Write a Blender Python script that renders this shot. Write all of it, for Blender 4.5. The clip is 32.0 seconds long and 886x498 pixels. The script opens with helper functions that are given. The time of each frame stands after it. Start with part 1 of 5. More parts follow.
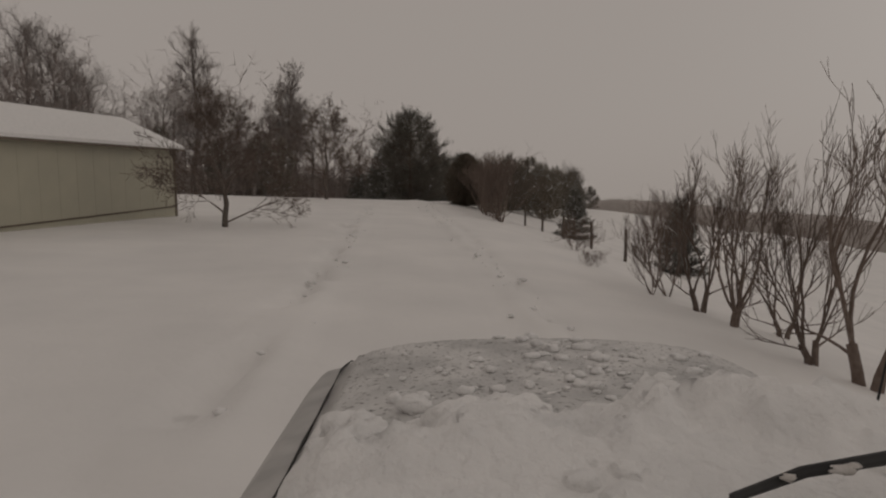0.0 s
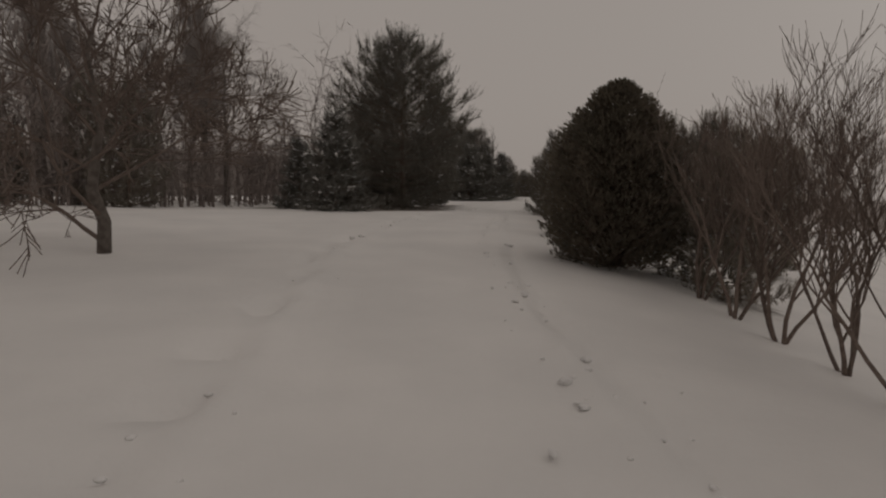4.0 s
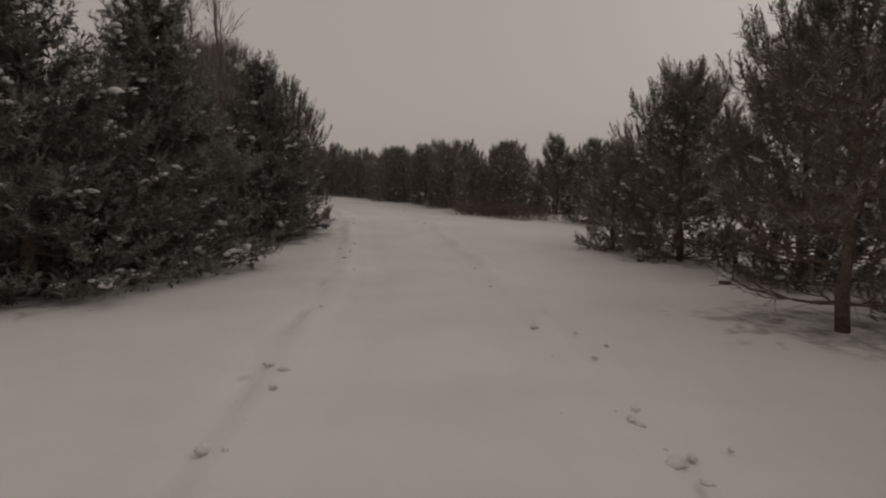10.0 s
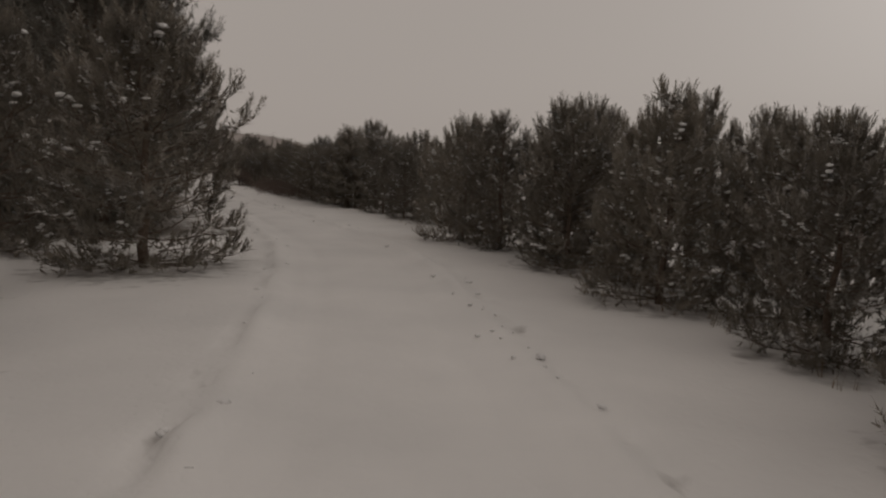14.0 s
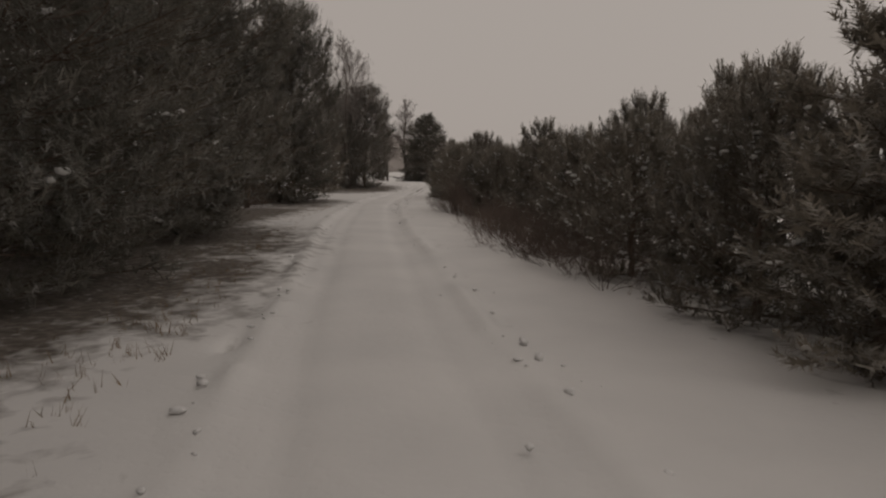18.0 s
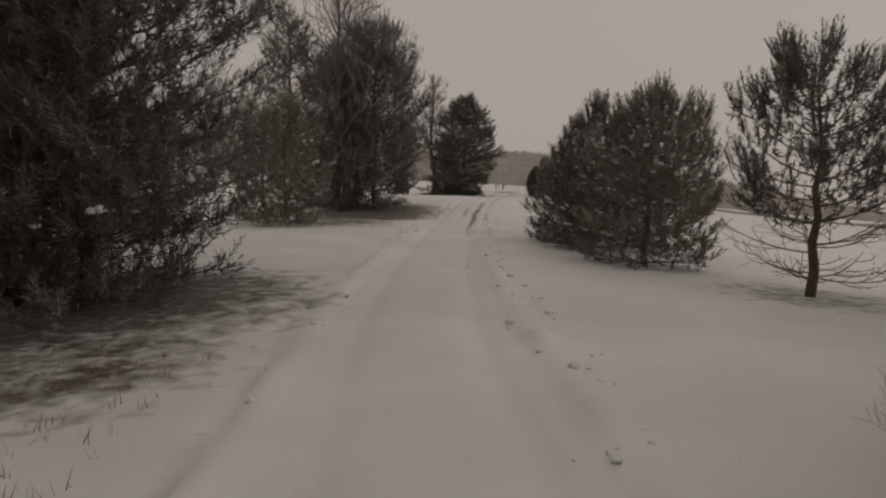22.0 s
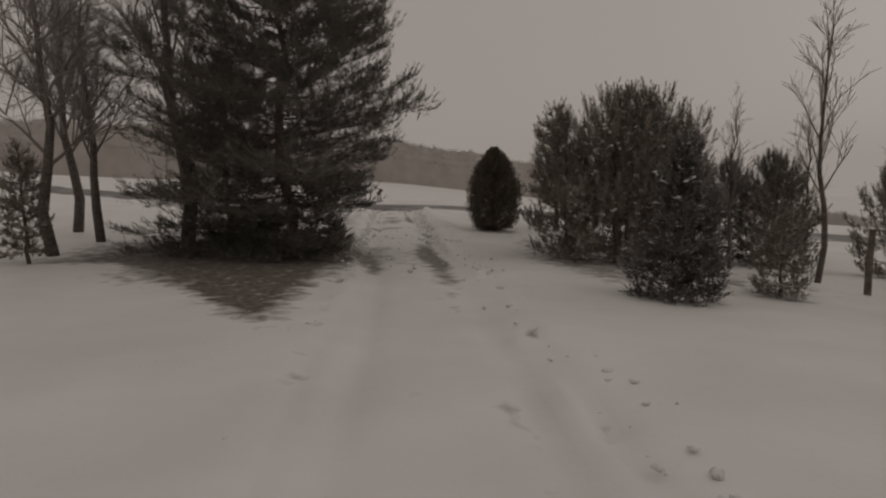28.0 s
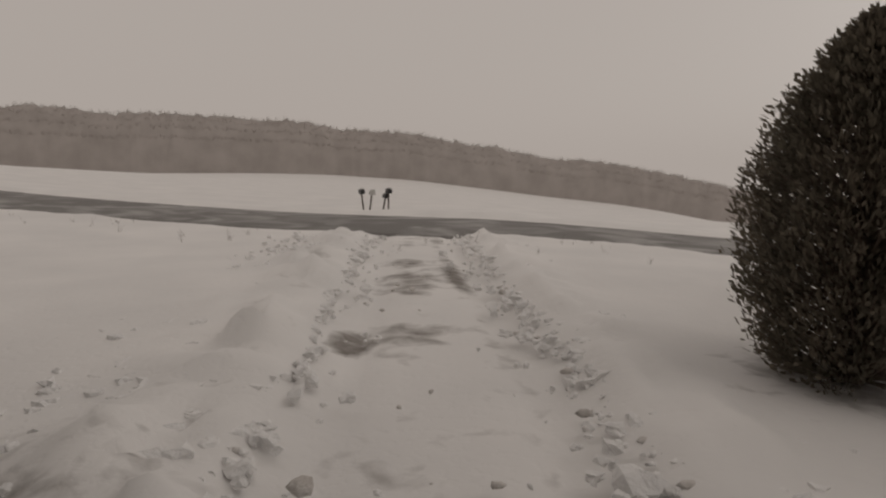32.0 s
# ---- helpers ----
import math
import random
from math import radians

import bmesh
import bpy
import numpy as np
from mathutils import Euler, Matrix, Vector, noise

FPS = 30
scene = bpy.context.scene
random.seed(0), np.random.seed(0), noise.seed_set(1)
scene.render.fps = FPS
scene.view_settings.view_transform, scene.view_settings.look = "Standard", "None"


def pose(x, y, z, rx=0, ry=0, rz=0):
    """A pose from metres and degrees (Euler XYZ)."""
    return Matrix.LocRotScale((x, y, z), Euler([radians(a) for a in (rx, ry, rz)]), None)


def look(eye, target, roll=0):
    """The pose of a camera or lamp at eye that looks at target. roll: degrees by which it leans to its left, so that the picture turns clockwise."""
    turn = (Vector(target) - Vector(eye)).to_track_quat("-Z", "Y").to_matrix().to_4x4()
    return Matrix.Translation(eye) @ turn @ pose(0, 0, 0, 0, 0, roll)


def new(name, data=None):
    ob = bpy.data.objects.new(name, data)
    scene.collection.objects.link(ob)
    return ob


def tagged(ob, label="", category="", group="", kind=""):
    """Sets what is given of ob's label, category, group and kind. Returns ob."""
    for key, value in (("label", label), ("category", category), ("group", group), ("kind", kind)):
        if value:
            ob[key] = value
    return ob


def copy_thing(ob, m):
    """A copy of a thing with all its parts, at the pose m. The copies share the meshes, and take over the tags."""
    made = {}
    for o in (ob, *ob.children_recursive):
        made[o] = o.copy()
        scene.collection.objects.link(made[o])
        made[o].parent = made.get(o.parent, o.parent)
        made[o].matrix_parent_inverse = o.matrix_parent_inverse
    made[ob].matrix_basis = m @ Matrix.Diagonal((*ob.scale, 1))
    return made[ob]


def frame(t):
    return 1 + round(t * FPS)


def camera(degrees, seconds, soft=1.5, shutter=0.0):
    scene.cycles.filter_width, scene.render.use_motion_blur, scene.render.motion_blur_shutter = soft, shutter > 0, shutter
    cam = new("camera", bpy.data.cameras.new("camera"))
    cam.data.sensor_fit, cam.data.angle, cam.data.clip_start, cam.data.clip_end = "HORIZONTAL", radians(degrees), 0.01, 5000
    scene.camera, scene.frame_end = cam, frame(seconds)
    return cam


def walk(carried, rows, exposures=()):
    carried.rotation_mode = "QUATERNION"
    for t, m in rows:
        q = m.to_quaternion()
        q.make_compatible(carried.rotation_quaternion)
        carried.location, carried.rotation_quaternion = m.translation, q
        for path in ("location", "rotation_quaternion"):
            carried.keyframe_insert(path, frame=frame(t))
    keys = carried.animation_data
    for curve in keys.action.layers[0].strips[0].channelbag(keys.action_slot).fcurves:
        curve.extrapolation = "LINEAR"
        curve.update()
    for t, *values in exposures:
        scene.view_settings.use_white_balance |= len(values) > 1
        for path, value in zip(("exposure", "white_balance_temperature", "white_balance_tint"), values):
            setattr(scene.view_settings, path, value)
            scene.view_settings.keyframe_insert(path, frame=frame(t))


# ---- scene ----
# camera: seconds, place, pitch, roll, yaw
PATH = [
    (0.0, -0.06, -0.03, 1.64, -4.58, -0.41, -0.13),
    (0.5, -0.30, 4.33, 1.83, -4.55, -0.27, 0.02),
    (1.0, -0.52, 8.54, 2.03, -4.97, 0.41, -0.08),
    (1.5, -0.77, 12.47, 2.22, -5.42, -0.34, 0.30),
    (2.0, -1.08, 16.15, 2.35, -5.19, -1.20, 0.53),
    (2.5, -1.33, 19.51, 2.48, -5.65, -1.52, 0.09),
    (3.0, -1.55, 22.60, 2.60, -6.43, -1.44, -0.32),
    (3.5, -1.74, 25.62, 2.67, -6.50, -0.91, -0.51),
    (4.0, -1.97, 28.73, 2.77, -6.49, -0.26, -1.64),
    (4.5, -2.17, 32.04, 2.87, -6.39, 0.29, -3.20),
    (5.0, -2.28, 35.64, 2.98, -6.23, 0.74, -5.07),
    (5.5, -2.28, 39.51, 3.11, -6.14, 1.14, -7.18),
    (6.0, -1.92, 43.65, 3.12, -6.74, 0.52, -8.85),
    (6.5, -1.38, 47.83, 3.11, -6.64, 0.94, -11.07),
    (7.0, -0.68, 51.99, 3.09, -7.24, 1.83, -13.36),
    (7.5, 0.18, 56.22, 2.92, -7.22, 2.34, -15.70),
    (8.0, 1.12, 60.43, 2.77, -7.42, 1.86, -17.08),
    (8.5, 2.06, 64.38, 2.65, -7.37, 1.23, -17.85),
    (9.0, 2.93, 68.03, 2.61, -7.13, 0.61, -18.31),
    (9.5, 3.79, 71.32, 2.58, -7.33, 0.12, -19.00),
    (10.0, 4.64, 74.48, 2.56, -7.95, -0.07, -18.93),
    (10.5, 5.46, 77.45, 2.53, -8.05, -0.21, -19.46),
    (11.0, 6.31, 80.21, 2.48, -8.32, -0.54, -19.44),
    (11.5, 7.07, 82.95, 2.31, -7.83, -0.57, -19.24),
    (12.0, 7.74, 85.50, 2.26, -8.11, -0.89, -18.45),
    (12.5, 8.26, 87.95, 2.19, -7.88, -1.32, -17.58),
    (13.0, 8.73, 90.36, 2.15, -8.19, -3.39, -16.74),
    (13.5, 9.21, 92.80, 2.23, -7.99, -2.60, -15.71),
    (14.0, 9.58, 95.11, 2.28, -8.20, -2.03, -12.81),
    (14.5, 9.90, 97.35, 2.20, -8.16, -3.11, -9.46),
    (15.0, 10.22, 100.07, 2.12, -8.07, -2.10, -6.54),
    (15.5, 10.42, 102.92, 2.05, -8.07, -1.30, -3.70),
    (16.0, 10.48, 105.94, 1.98, -8.07, -0.53, -0.83),
    (16.5, 10.37, 109.10, 1.89, -8.79, 0.34, 2.15),
    (17.0, 9.94, 112.28, 1.79, -8.50, 0.35, 5.41),
    (17.5, 9.36, 115.49, 1.70, -7.77, -0.53, 6.83),
    (18.0, 8.66, 118.67, 1.67, -7.50, -0.49, 8.20),
    (18.5, 7.84, 121.79, 1.61, -7.52, -0.83, 9.98),
    (19.0, 6.95, 124.87, 1.55, -7.79, 0.62, 11.02),
    (19.5, 6.06, 128.01, 1.53, -6.84, 0.59, 11.96),
    (20.0, 5.15, 131.20, 1.55, -7.19, -0.78, 11.73),
    (20.5, 4.21, 134.46, 1.50, -6.81, -1.27, 11.32),
    (21.0, 3.32, 137.74, 1.47, -7.10, -0.61, 11.19),
    (21.5, 2.52, 141.06, 1.45, -7.15, -0.31, 10.04),
    (22.0, 1.76, 144.43, 1.36, -6.73, -0.10, 9.16),
    (22.5, 0.97, 147.86, 1.27, -6.83, 0.05, 8.48),
    (23.0, 0.15, 151.64, 1.26, -6.38, 0.19, 7.71),
    (23.5, -0.47, 155.55, 1.27, -6.99, 1.55, 6.34),
    (24.0, -0.99, 159.57, 1.21, -6.91, 2.65, 4.85),
    (24.5, -1.40, 163.44, 1.18, -6.80, 3.02, 3.35),
    (25.0, -1.78, 167.03, 1.15, -6.68, 2.72, 1.92),
    (25.5, -2.01, 170.29, 1.16, -6.89, 1.17, 0.88),
    (26.0, -2.27, 173.41, 1.22, -5.41, 1.15, -0.71),
    (26.5, -2.46, 176.29, 1.30, -5.37, 1.16, -2.05),
    (27.0, -2.60, 179.01, 1.40, -5.89, 1.16, -3.18),
    (27.5, -2.70, 181.72, 1.50, -7.75, 1.10, -4.14),
    (28.0, -2.65, 184.47, 1.52, -7.46, 0.88, -4.52),
    (28.5, -2.54, 187.02, 1.50, -7.79, 0.18, -4.06),
    (29.0, -2.54, 189.48, 1.47, -8.03, 0.33, -4.35),
    (29.5, -2.51, 191.86, 1.33, -7.93, -1.01, -4.12),
    (30.0, -2.45, 194.19, 1.25, -7.98, -1.71, -3.81),
    (30.5, -2.39, 196.34, 1.22, -7.85, -1.95, -3.35),
    (31.0, -2.44, 198.26, 1.11, -7.55, -2.38, -2.67),
    (31.5, -2.61, 199.97, 1.02, -7.29, -1.82, -3.20),
    (32.0, -2.70, 201.60, 1.00, -7.60, 0.20, -3.05),
]
cam = camera(70.0, 32.0, soft=2.2)
walk(cam, [(t, pose(x, y, z, 90 + p, r, a)) for t, x, y, z, p, r, a in PATH],
     exposures=[(0.0, -0.08), (1.0, -0.18), (3.0, -0.18), (6.0, -0.04), (7.0, 0.08), (8.0, 0.27), (9.0, 0.25), (10.0, 0.1), (11.0, 0.06), (12.0, 0.0), (14.0, 0.08), (17.0, 0.2), (18.0, 0.2), (20.0, 0.32), (22.0, 0.22), (23.0, 0.30), (24.0, 0.20), (25.0, 0.20), (28.0, -0.10), (29.0, 0.0), (30.5, 0.32), (32.0, 0.35)])

# world: an even overcast sky and a very soft sun
world = bpy.data.worlds.new("overcast")
scene.world = world
world.use_nodes = True
wn, wl = world.node_tree.nodes, world.node_tree.links
sky = wn.new("ShaderNodeTexSky")
sky.sky_type, sky.sun_disc, sky.sun_elevation, sky.sun_rotation = "NISHITA", False, radians(28), radians(60)
sky.dust_density = 6.0
hsv = wn.new("ShaderNodeHueSaturation")
hsv.inputs["Saturation"].default_value, hsv.inputs["Value"].default_value = 0.15, 0.05
mixw = wn.new("ShaderNodeMix")
mixw.data_type = "RGBA"
mixw.inputs[0].default_value = 0.92
mixw.inputs[7].default_value = (0.339, 0.2998, 0.272, 1)
wl.new(sky.outputs[0], hsv.inputs["Color"])
wl.new(hsv.outputs[0], mixw.inputs[6])
wl.new(mixw.outputs[2], wn["Background"].inputs[0])
wn["Background"].inputs[1].default_value = 1.0
sun = new("sun", bpy.data.lights.new("sun", "SUN"))
sun.data.energy, sun.data.angle, sun.data.color = 0.15, radians(40), (1.0, 0.93, 0.86)
sun.matrix_world = look((30, 20, 40), (0, 40, 0))


# ---- the lie of the land ----
PY = np.array([r[2] for r in PATH])
PX = np.array([r[1] for r in PATH])
PZ = np.array([r[3] - 1.65 for r in PATH])
ROAD_P, ROAD_D, ROAD_W = (-3.7, 217.5), (0.9475, -0.3197), 5.6


def lane_x(y):
    return np.where(y < 0, -0.067 * y, np.where(y > PY[-1], PX[-1] + 0.0 * y, np.interp(y, PY, PX)))


def lane_z(y):
    return np.where(y < 0, 0.05 * np.maximum(y, -40), np.interp(y, PY, PZ))


def soft(v, w=1.0):
    return w * np.log1p(np.exp(np.clip(v / w, -30, 30)))


def road_offset(x, y):
    """Distance past the near edge of the public road, and the way along it."""
    dx, dy = x - ROAD_P[0], y - ROAD_P[1]
    return -dx * ROAD_D[1] + dy * ROAD_D[0], dx * ROAD_D[0] + dy * ROAD_D[1]


def land(x, y):
    """Height of the snow without the lane's own relief."""
    x, y = np.asarray(x, float), np.asarray(y, float)
    u = x - lane_x(y)
    z = lane_z(y)
    k = np.interp(y, [-50, 36, 52, 66, 90, 150, 165, 178, 186, 195, 205, 240], [0.23, 0.23, 0.12, 0.08, 0.02, 0.02, 0.10, 0.16, 0.13, 0.08, 0.09, 0.04])
    fall = k * soft(u - 2.8)
    fall = fall + 0.10 * soft(u - 32, 6) * np.interp(y, [140, 180], [1, 0])
    fall = fall + 0.13 * soft(u - np.interp(y, [60, 80], [9, 14]), 3) * np.interp(y, [60, 75, 125, 155], [1, 0.9, 0.9, 0])
    fall = fall + np.interp(y, [100, 170], [0.05, 0.16]) * soft(u - 60, 10)
    z = z - np.where(fall > 4, 4 + 0.6 * (np.minimum(fall, 40) - 4), fall)
    kl = np.interp(y, [-50, 20, 32, 45, 80, 150, 200, 240], [0.035, 0.035, 0.03, 0.02, 0.0, 0.0, 0.02, 0.04])
    past, along = road_offset(x, y)
    q = np.clip((past - ROAD_W) / 75, 0, 1)
    z = z + kl * np.minimum(soft(-u - 2.0), np.interp(y, [40, 120], [12, 40])) * (1 - q)
    lat = x + 2.5 - 0.052 * (y - 202)
    drop = 0.088 * soft(lat + 30, 8) * q
    z = z + 0.0012 * np.square(np.clip(-u - 3, 0, 60)) * np.clip((y - 185) / 25, 0, 1) * (1 - q)
    return z - np.minimum(drop, 16)


# ---- materials ----
def material(name, base, rough=0.8, spec=0.3):
    m = bpy.data.materials.new(name)
    m.use_nodes = True
    b = m.node_tree.nodes["Principled BSDF"]
    b.inputs["Base Color"].default_value = (*base, 1)
    b.inputs["Roughness"].default_value = rough
    b.inputs["Specular IOR Level"].default_value = spec
    return m, m.node_tree.nodes, m.node_tree.links, b


def mixed(nt, links, a, b, fac):
    n = nt.new("ShaderNodeMix")
    n.data_type = "RGBA"
    for slot, v in ((6, a), (7, b)):
        if isinstance(v, tuple):
            n.inputs[slot].default_value = (*v, 1)
        else:
            links.new(v, n.inputs[slot])
    links.new(fac, n.inputs[0])
    return n.outputs[2]


def noise_fac(nt, links, scale, lo, hi, detail=4.0, coord=None, distort=0.0):
    tc = nt.new("ShaderNodeTexCoord")
    n = nt.new("ShaderNodeTexNoise")
    n.inputs["Scale"].default_value, n.inputs["Detail"].default_value = scale, detail
    n.inputs["Distortion"].default_value = distort
    links.new(coord or tc.outputs["Object"], n.inputs["Vector"])
    r = nt.new("ShaderNodeMapRange")
    r.inputs[1].default_value, r.inputs[2].default_value = lo, hi
    links.new(n.outputs[0], r.inputs[0])
    return r.outputs[0]


def bump(nt, links, b, fac, strength, dist):
    n = nt.new("ShaderNodeBump")
    n.inputs["Strength"].default_value, n.inputs["Distance"].default_value = strength, dist
    links.new(fac, n.inputs["Height"])
    links.new(n.outputs[0], b.inputs["Normal"])


def two_tone(name, a, b, scale, rough=0.85, spec=0.2, bumpd=0.0, bscale=None, random_tint=0.0):
    m, nt, ln, p = material(name, a, rough, spec)
    f = noise_fac(nt, ln, scale, 0.35, 0.65)
    col = mixed(nt, ln, a, b, f)
    if random_tint:
        oi = nt.new("ShaderNodeObjectInfo")
        hs = nt.new("ShaderNodeHueSaturation")
        mr = nt.new("ShaderNodeMapRange")
        mr.inputs[3].default_value, mr.inputs[4].default_value = 1 - random_tint, 1 + random_tint
        ln.new(oi.outputs["Random"], mr.inputs[0])
        ln.new(mr.outputs[0], hs.inputs["Value"])
        ln.new(col, hs.inputs["Color"])
        col = hs.outputs[0]
    ln.new(col, p.inputs["Base Color"])
    if bumpd:
        bump(nt, ln, p, noise_fac(nt, ln, bscale or scale * 4, 0.2, 0.8, 6), 0.6, bumpd)
    return m


def snow_ground():
    m, nt, ln, p = material("snow_ground", (0.82, 0.81, 0.80), 0.6, 0.25)
    big = noise_fac(nt, ln, 0.6, 0.3, 0.7, 5)
    snow = mixed(nt, ln, (0.83, 0.815, 0.80), (0.74, 0.73, 0.72), big)
    def attr(name):
        a = nt.new("ShaderNodeAttribute")
        a.attribute_name = name
        return a.outputs["Fac"]
    def broken(name, scale, soft_edge):
        n = noise_fac(nt, ln, scale, 0.25, 0.75, 8, distort=0.4)
        s = nt.new("ShaderNodeMath")
        s.operation = "ADD"
        ln.new(attr(name), s.inputs[0])
        ln.new(n, s.inputs[1])
        r = nt.new("ShaderNodeMapRange")
        r.inputs[1].default_value, r.inputs[2].default_value = 1.0, 1.0 + soft_edge
        ln.new(s.outputs[0], r.inputs[0])
        return r.outputs[0]
    litter_shade = mixed(nt, ln, (0.095, 0.080, 0.068), (0.215, 0.19, 0.165), noise_fac(nt, ln, 9, 0.35, 0.65, 8))
    litter_shade = mixed(nt, ln, litter_shade, (0.52, 0.505, 0.49), noise_fac(nt, ln, 6.5, 0.58, 0.74, 10, distort=0.6))
    c = mixed(nt, ln, snow, litter_shade, broken("litter_shade", 3.4, 0.8))
    slush = mixed(nt, ln, (0.17, 0.15, 0.135), (0.30, 0.28, 0.26), noise_fac(nt, ln, 5, 0.35, 0.65, 6))
    c = mixed(nt, ln, c, slush, broken("mud_shade", 3.0, 0.8))
    ln.new(c, p.inputs["Base Color"])
    h = nt.new("ShaderNodeMath")
    h.operation = "ADD"
    ln.new(noise_fac(nt, ln, 1.7, 0.0, 1.0, 6), h.inputs[0])
    ln.new(noise_fac(nt, ln, 11, 0.0, 0.5, 8), h.inputs[1])
    bump(nt, ln, p, h.outputs[0], 0.2, 0.03)
    return m


def needles(name, a, b, scale, tint):
    """Needles let some light through."""
    m = two_tone(name, a, b, scale, 0.65, 0.3, 0, None, tint)
    nt, ln = m.node_tree.nodes, m.node_tree.links
    p = nt["Principled BSDF"]
    tr = nt.new("ShaderNodeBsdfTranslucent")
    col = p.inputs["Base Color"].links[0].from_socket
    ln.new(col, tr.inputs[0])
    geo = nt.new("ShaderNodeNewGeometry")
    sep = nt.new("ShaderNodeSeparateXYZ")
    ln.new(geo.outputs["Normal"], sep.inputs[0])
    up = nt.new("ShaderNodeMapRange")
    up.inputs[1].default_value, up.inputs[2].default_value, up.inputs[4].default_value = 0.30, 0.90, 0.72
    ln.new(sep.outputs[2], up.inputs[0])
    frost = nt.new("ShaderNodeMath")
    frost.operation = "MULTIPLY"
    ln.new(up.outputs[0], frost.inputs[0])
    ln.new(noise_fac(nt, ln, 2.4, 0.36, 0.60, 5), frost.inputs[1])
    ln.new(mixed(nt, ln, col, (0.72, 0.71, 0.70), frost.outputs[0]), p.inputs["Base Color"])
    mx = nt.new("ShaderNodeMixShader")
    mx.inputs[0].default_value = 0.45
    ln.new(p.outputs[0], mx.inputs[1])
    ln.new(tr.outputs[0], mx.inputs[2])
    ln.new(mx.outputs[0], nt["Material Output"].inputs[0])
    return m


SNOW_GROUND = snow_ground()
SNOW = two_tone("snow_fresh", (0.86, 0.85, 0.84), (0.78, 0.775, 0.77), 9, 0.6, 0.25, 0.02)
SNOW_DIRTY = two_tone("snow_trodden", (0.72, 0.70, 0.68), (0.55, 0.52, 0.49), 7, 0.7, 0.2, 0.03)
BARK = two_tone("bark_pine", (0.12, 0.09, 0.072), (0.19, 0.15, 0.12), 14, 0.9, 0.1, 0.02, 30)
BARK_GREY = two_tone("bark_grey", (0.10, 0.085, 0.075), (0.17, 0.15, 0.135), 12, 0.9, 0.1, 0.015, 30)
TWIG = two_tone("twig_brown", (0.13, 0.10, 0.085), (0.19, 0.155, 0.135), 10, 0.9, 0.1, 0, None, 0.2)
# far twigs: the haze of distance is put into this pale colour
TWIG_HAZE = two_tone("twig_far_haze", (0.38, 0.350, 0.330), (0.44, 0.405, 0.385), 0.25, 0.9, 0.1)
TWIG_WOOD = two_tone("twig_wood", (0.22, 0.185, 0.17), (0.28, 0.245, 0.23), 0.5, 0.9, 0.1)
# bare trees and middle woods: haze painted in as a lighter twig colour
TWIG_MID = two_tone("twig_mid_haze", (0.20, 0.178, 0.165), (0.27, 0.243, 0.228), 0.5, 0.9, 0.1)
NEEDLE_PINE = needles("needles_pine", (0.202, 0.182, 0.152), (0.255, 0.225, 0.184), 1.6, 0.25)
NEEDLE_WHITE = needles("needles_white_pine", (0.158, 0.154, 0.132), (0.205, 0.188, 0.156), 1.2, 0.15)
NEEDLE_SPRUCE = needles("needles_spruce", (0.130, 0.130, 0.116), (0.170, 0.160, 0.138), 1.8, 0.2)
NEEDLE_CEDAR = needles("needles_cedar", (0.125, 0.112, 0.086), (0.160, 0.136, 0.104), 2.2, 0.15)
GRASS_DRY = two_tone("grass_dry", (0.30, 0.22, 0.14), (0.20, 0.15, 0.10), 6, 0.9, 0.1)
WOOD_GREY = two_tone("wood_weathered", (0.10, 0.085, 0.075), (0.18, 0.155, 0.135), 8, 0.9, 0.1, 0.008, 40)
WOOD_BROWN = two_tone("wood_brown", (0.20, 0.12, 0.075), (0.28, 0.18, 0.115), 7, 0.8, 0.15, 0.004, 30)
SIDING = two_tone("siding_sage", (0.43, 0.41, 0.325), (0.39, 0.375, 0.30), 0.8, 0.55, 0.35)
TRIM = two_tone("trim_brown", (0.16, 0.13, 0.10), (0.12, 0.10, 0.08), 3, 0.6, 0.3)
STEEL = two_tone("steel_gate", (0.16, 0.15, 0.145), (0.24, 0.22, 0.21), 9, 0.5, 0.4)
BOX_BLACK = two_tone("mailbox_black", (0.03, 0.03, 0.032), (0.05, 0.05, 0.052), 5, 0.45, 0.4)
BOX_WHITE = two_tone("mailbox_white", (0.60, 0.59, 0.57), (0.5, 0.49, 0.47), 5, 0.45, 0.4)
PAINT_WHITE = two_tone("paint_white", (0.75, 0.75, 0.75), (0.68, 0.68, 0.69), 2, 0.35, 0.5)
GLASS_DARK = two_tone("window_dark", (0.03, 0.035, 0.04), (0.05, 0.055, 0.06), 2, 0.12, 0.5)
RUBBER = two_tone("rubber", (0.03, 0.03, 0.03), (0.05, 0.05, 0.05), 8, 0.8, 0.2)


def asphalt():
    m, nt, ln, p = material("asphalt_wet", (0.1, 0.1, 0.1), 0.55, 0.4)
    a = mixed(nt, ln, (0.10, 0.095, 0.09), (0.17, 0.16, 0.15), noise_fac(nt, ln, 40, 0.3, 0.7, 4))
    c = mixed(nt, ln, a, (0.42, 0.41, 0.40), noise_fac(nt, ln, 0.5, 0.45, 0.75, 7, distort=1.0))
    ln.new(c, p.inputs["Base Color"])
    bump(nt, ln, p, noise_fac(nt, ln, 60, 0, 1, 3), 0.3, 0.01)
    return m


ASPHALT = asphalt()


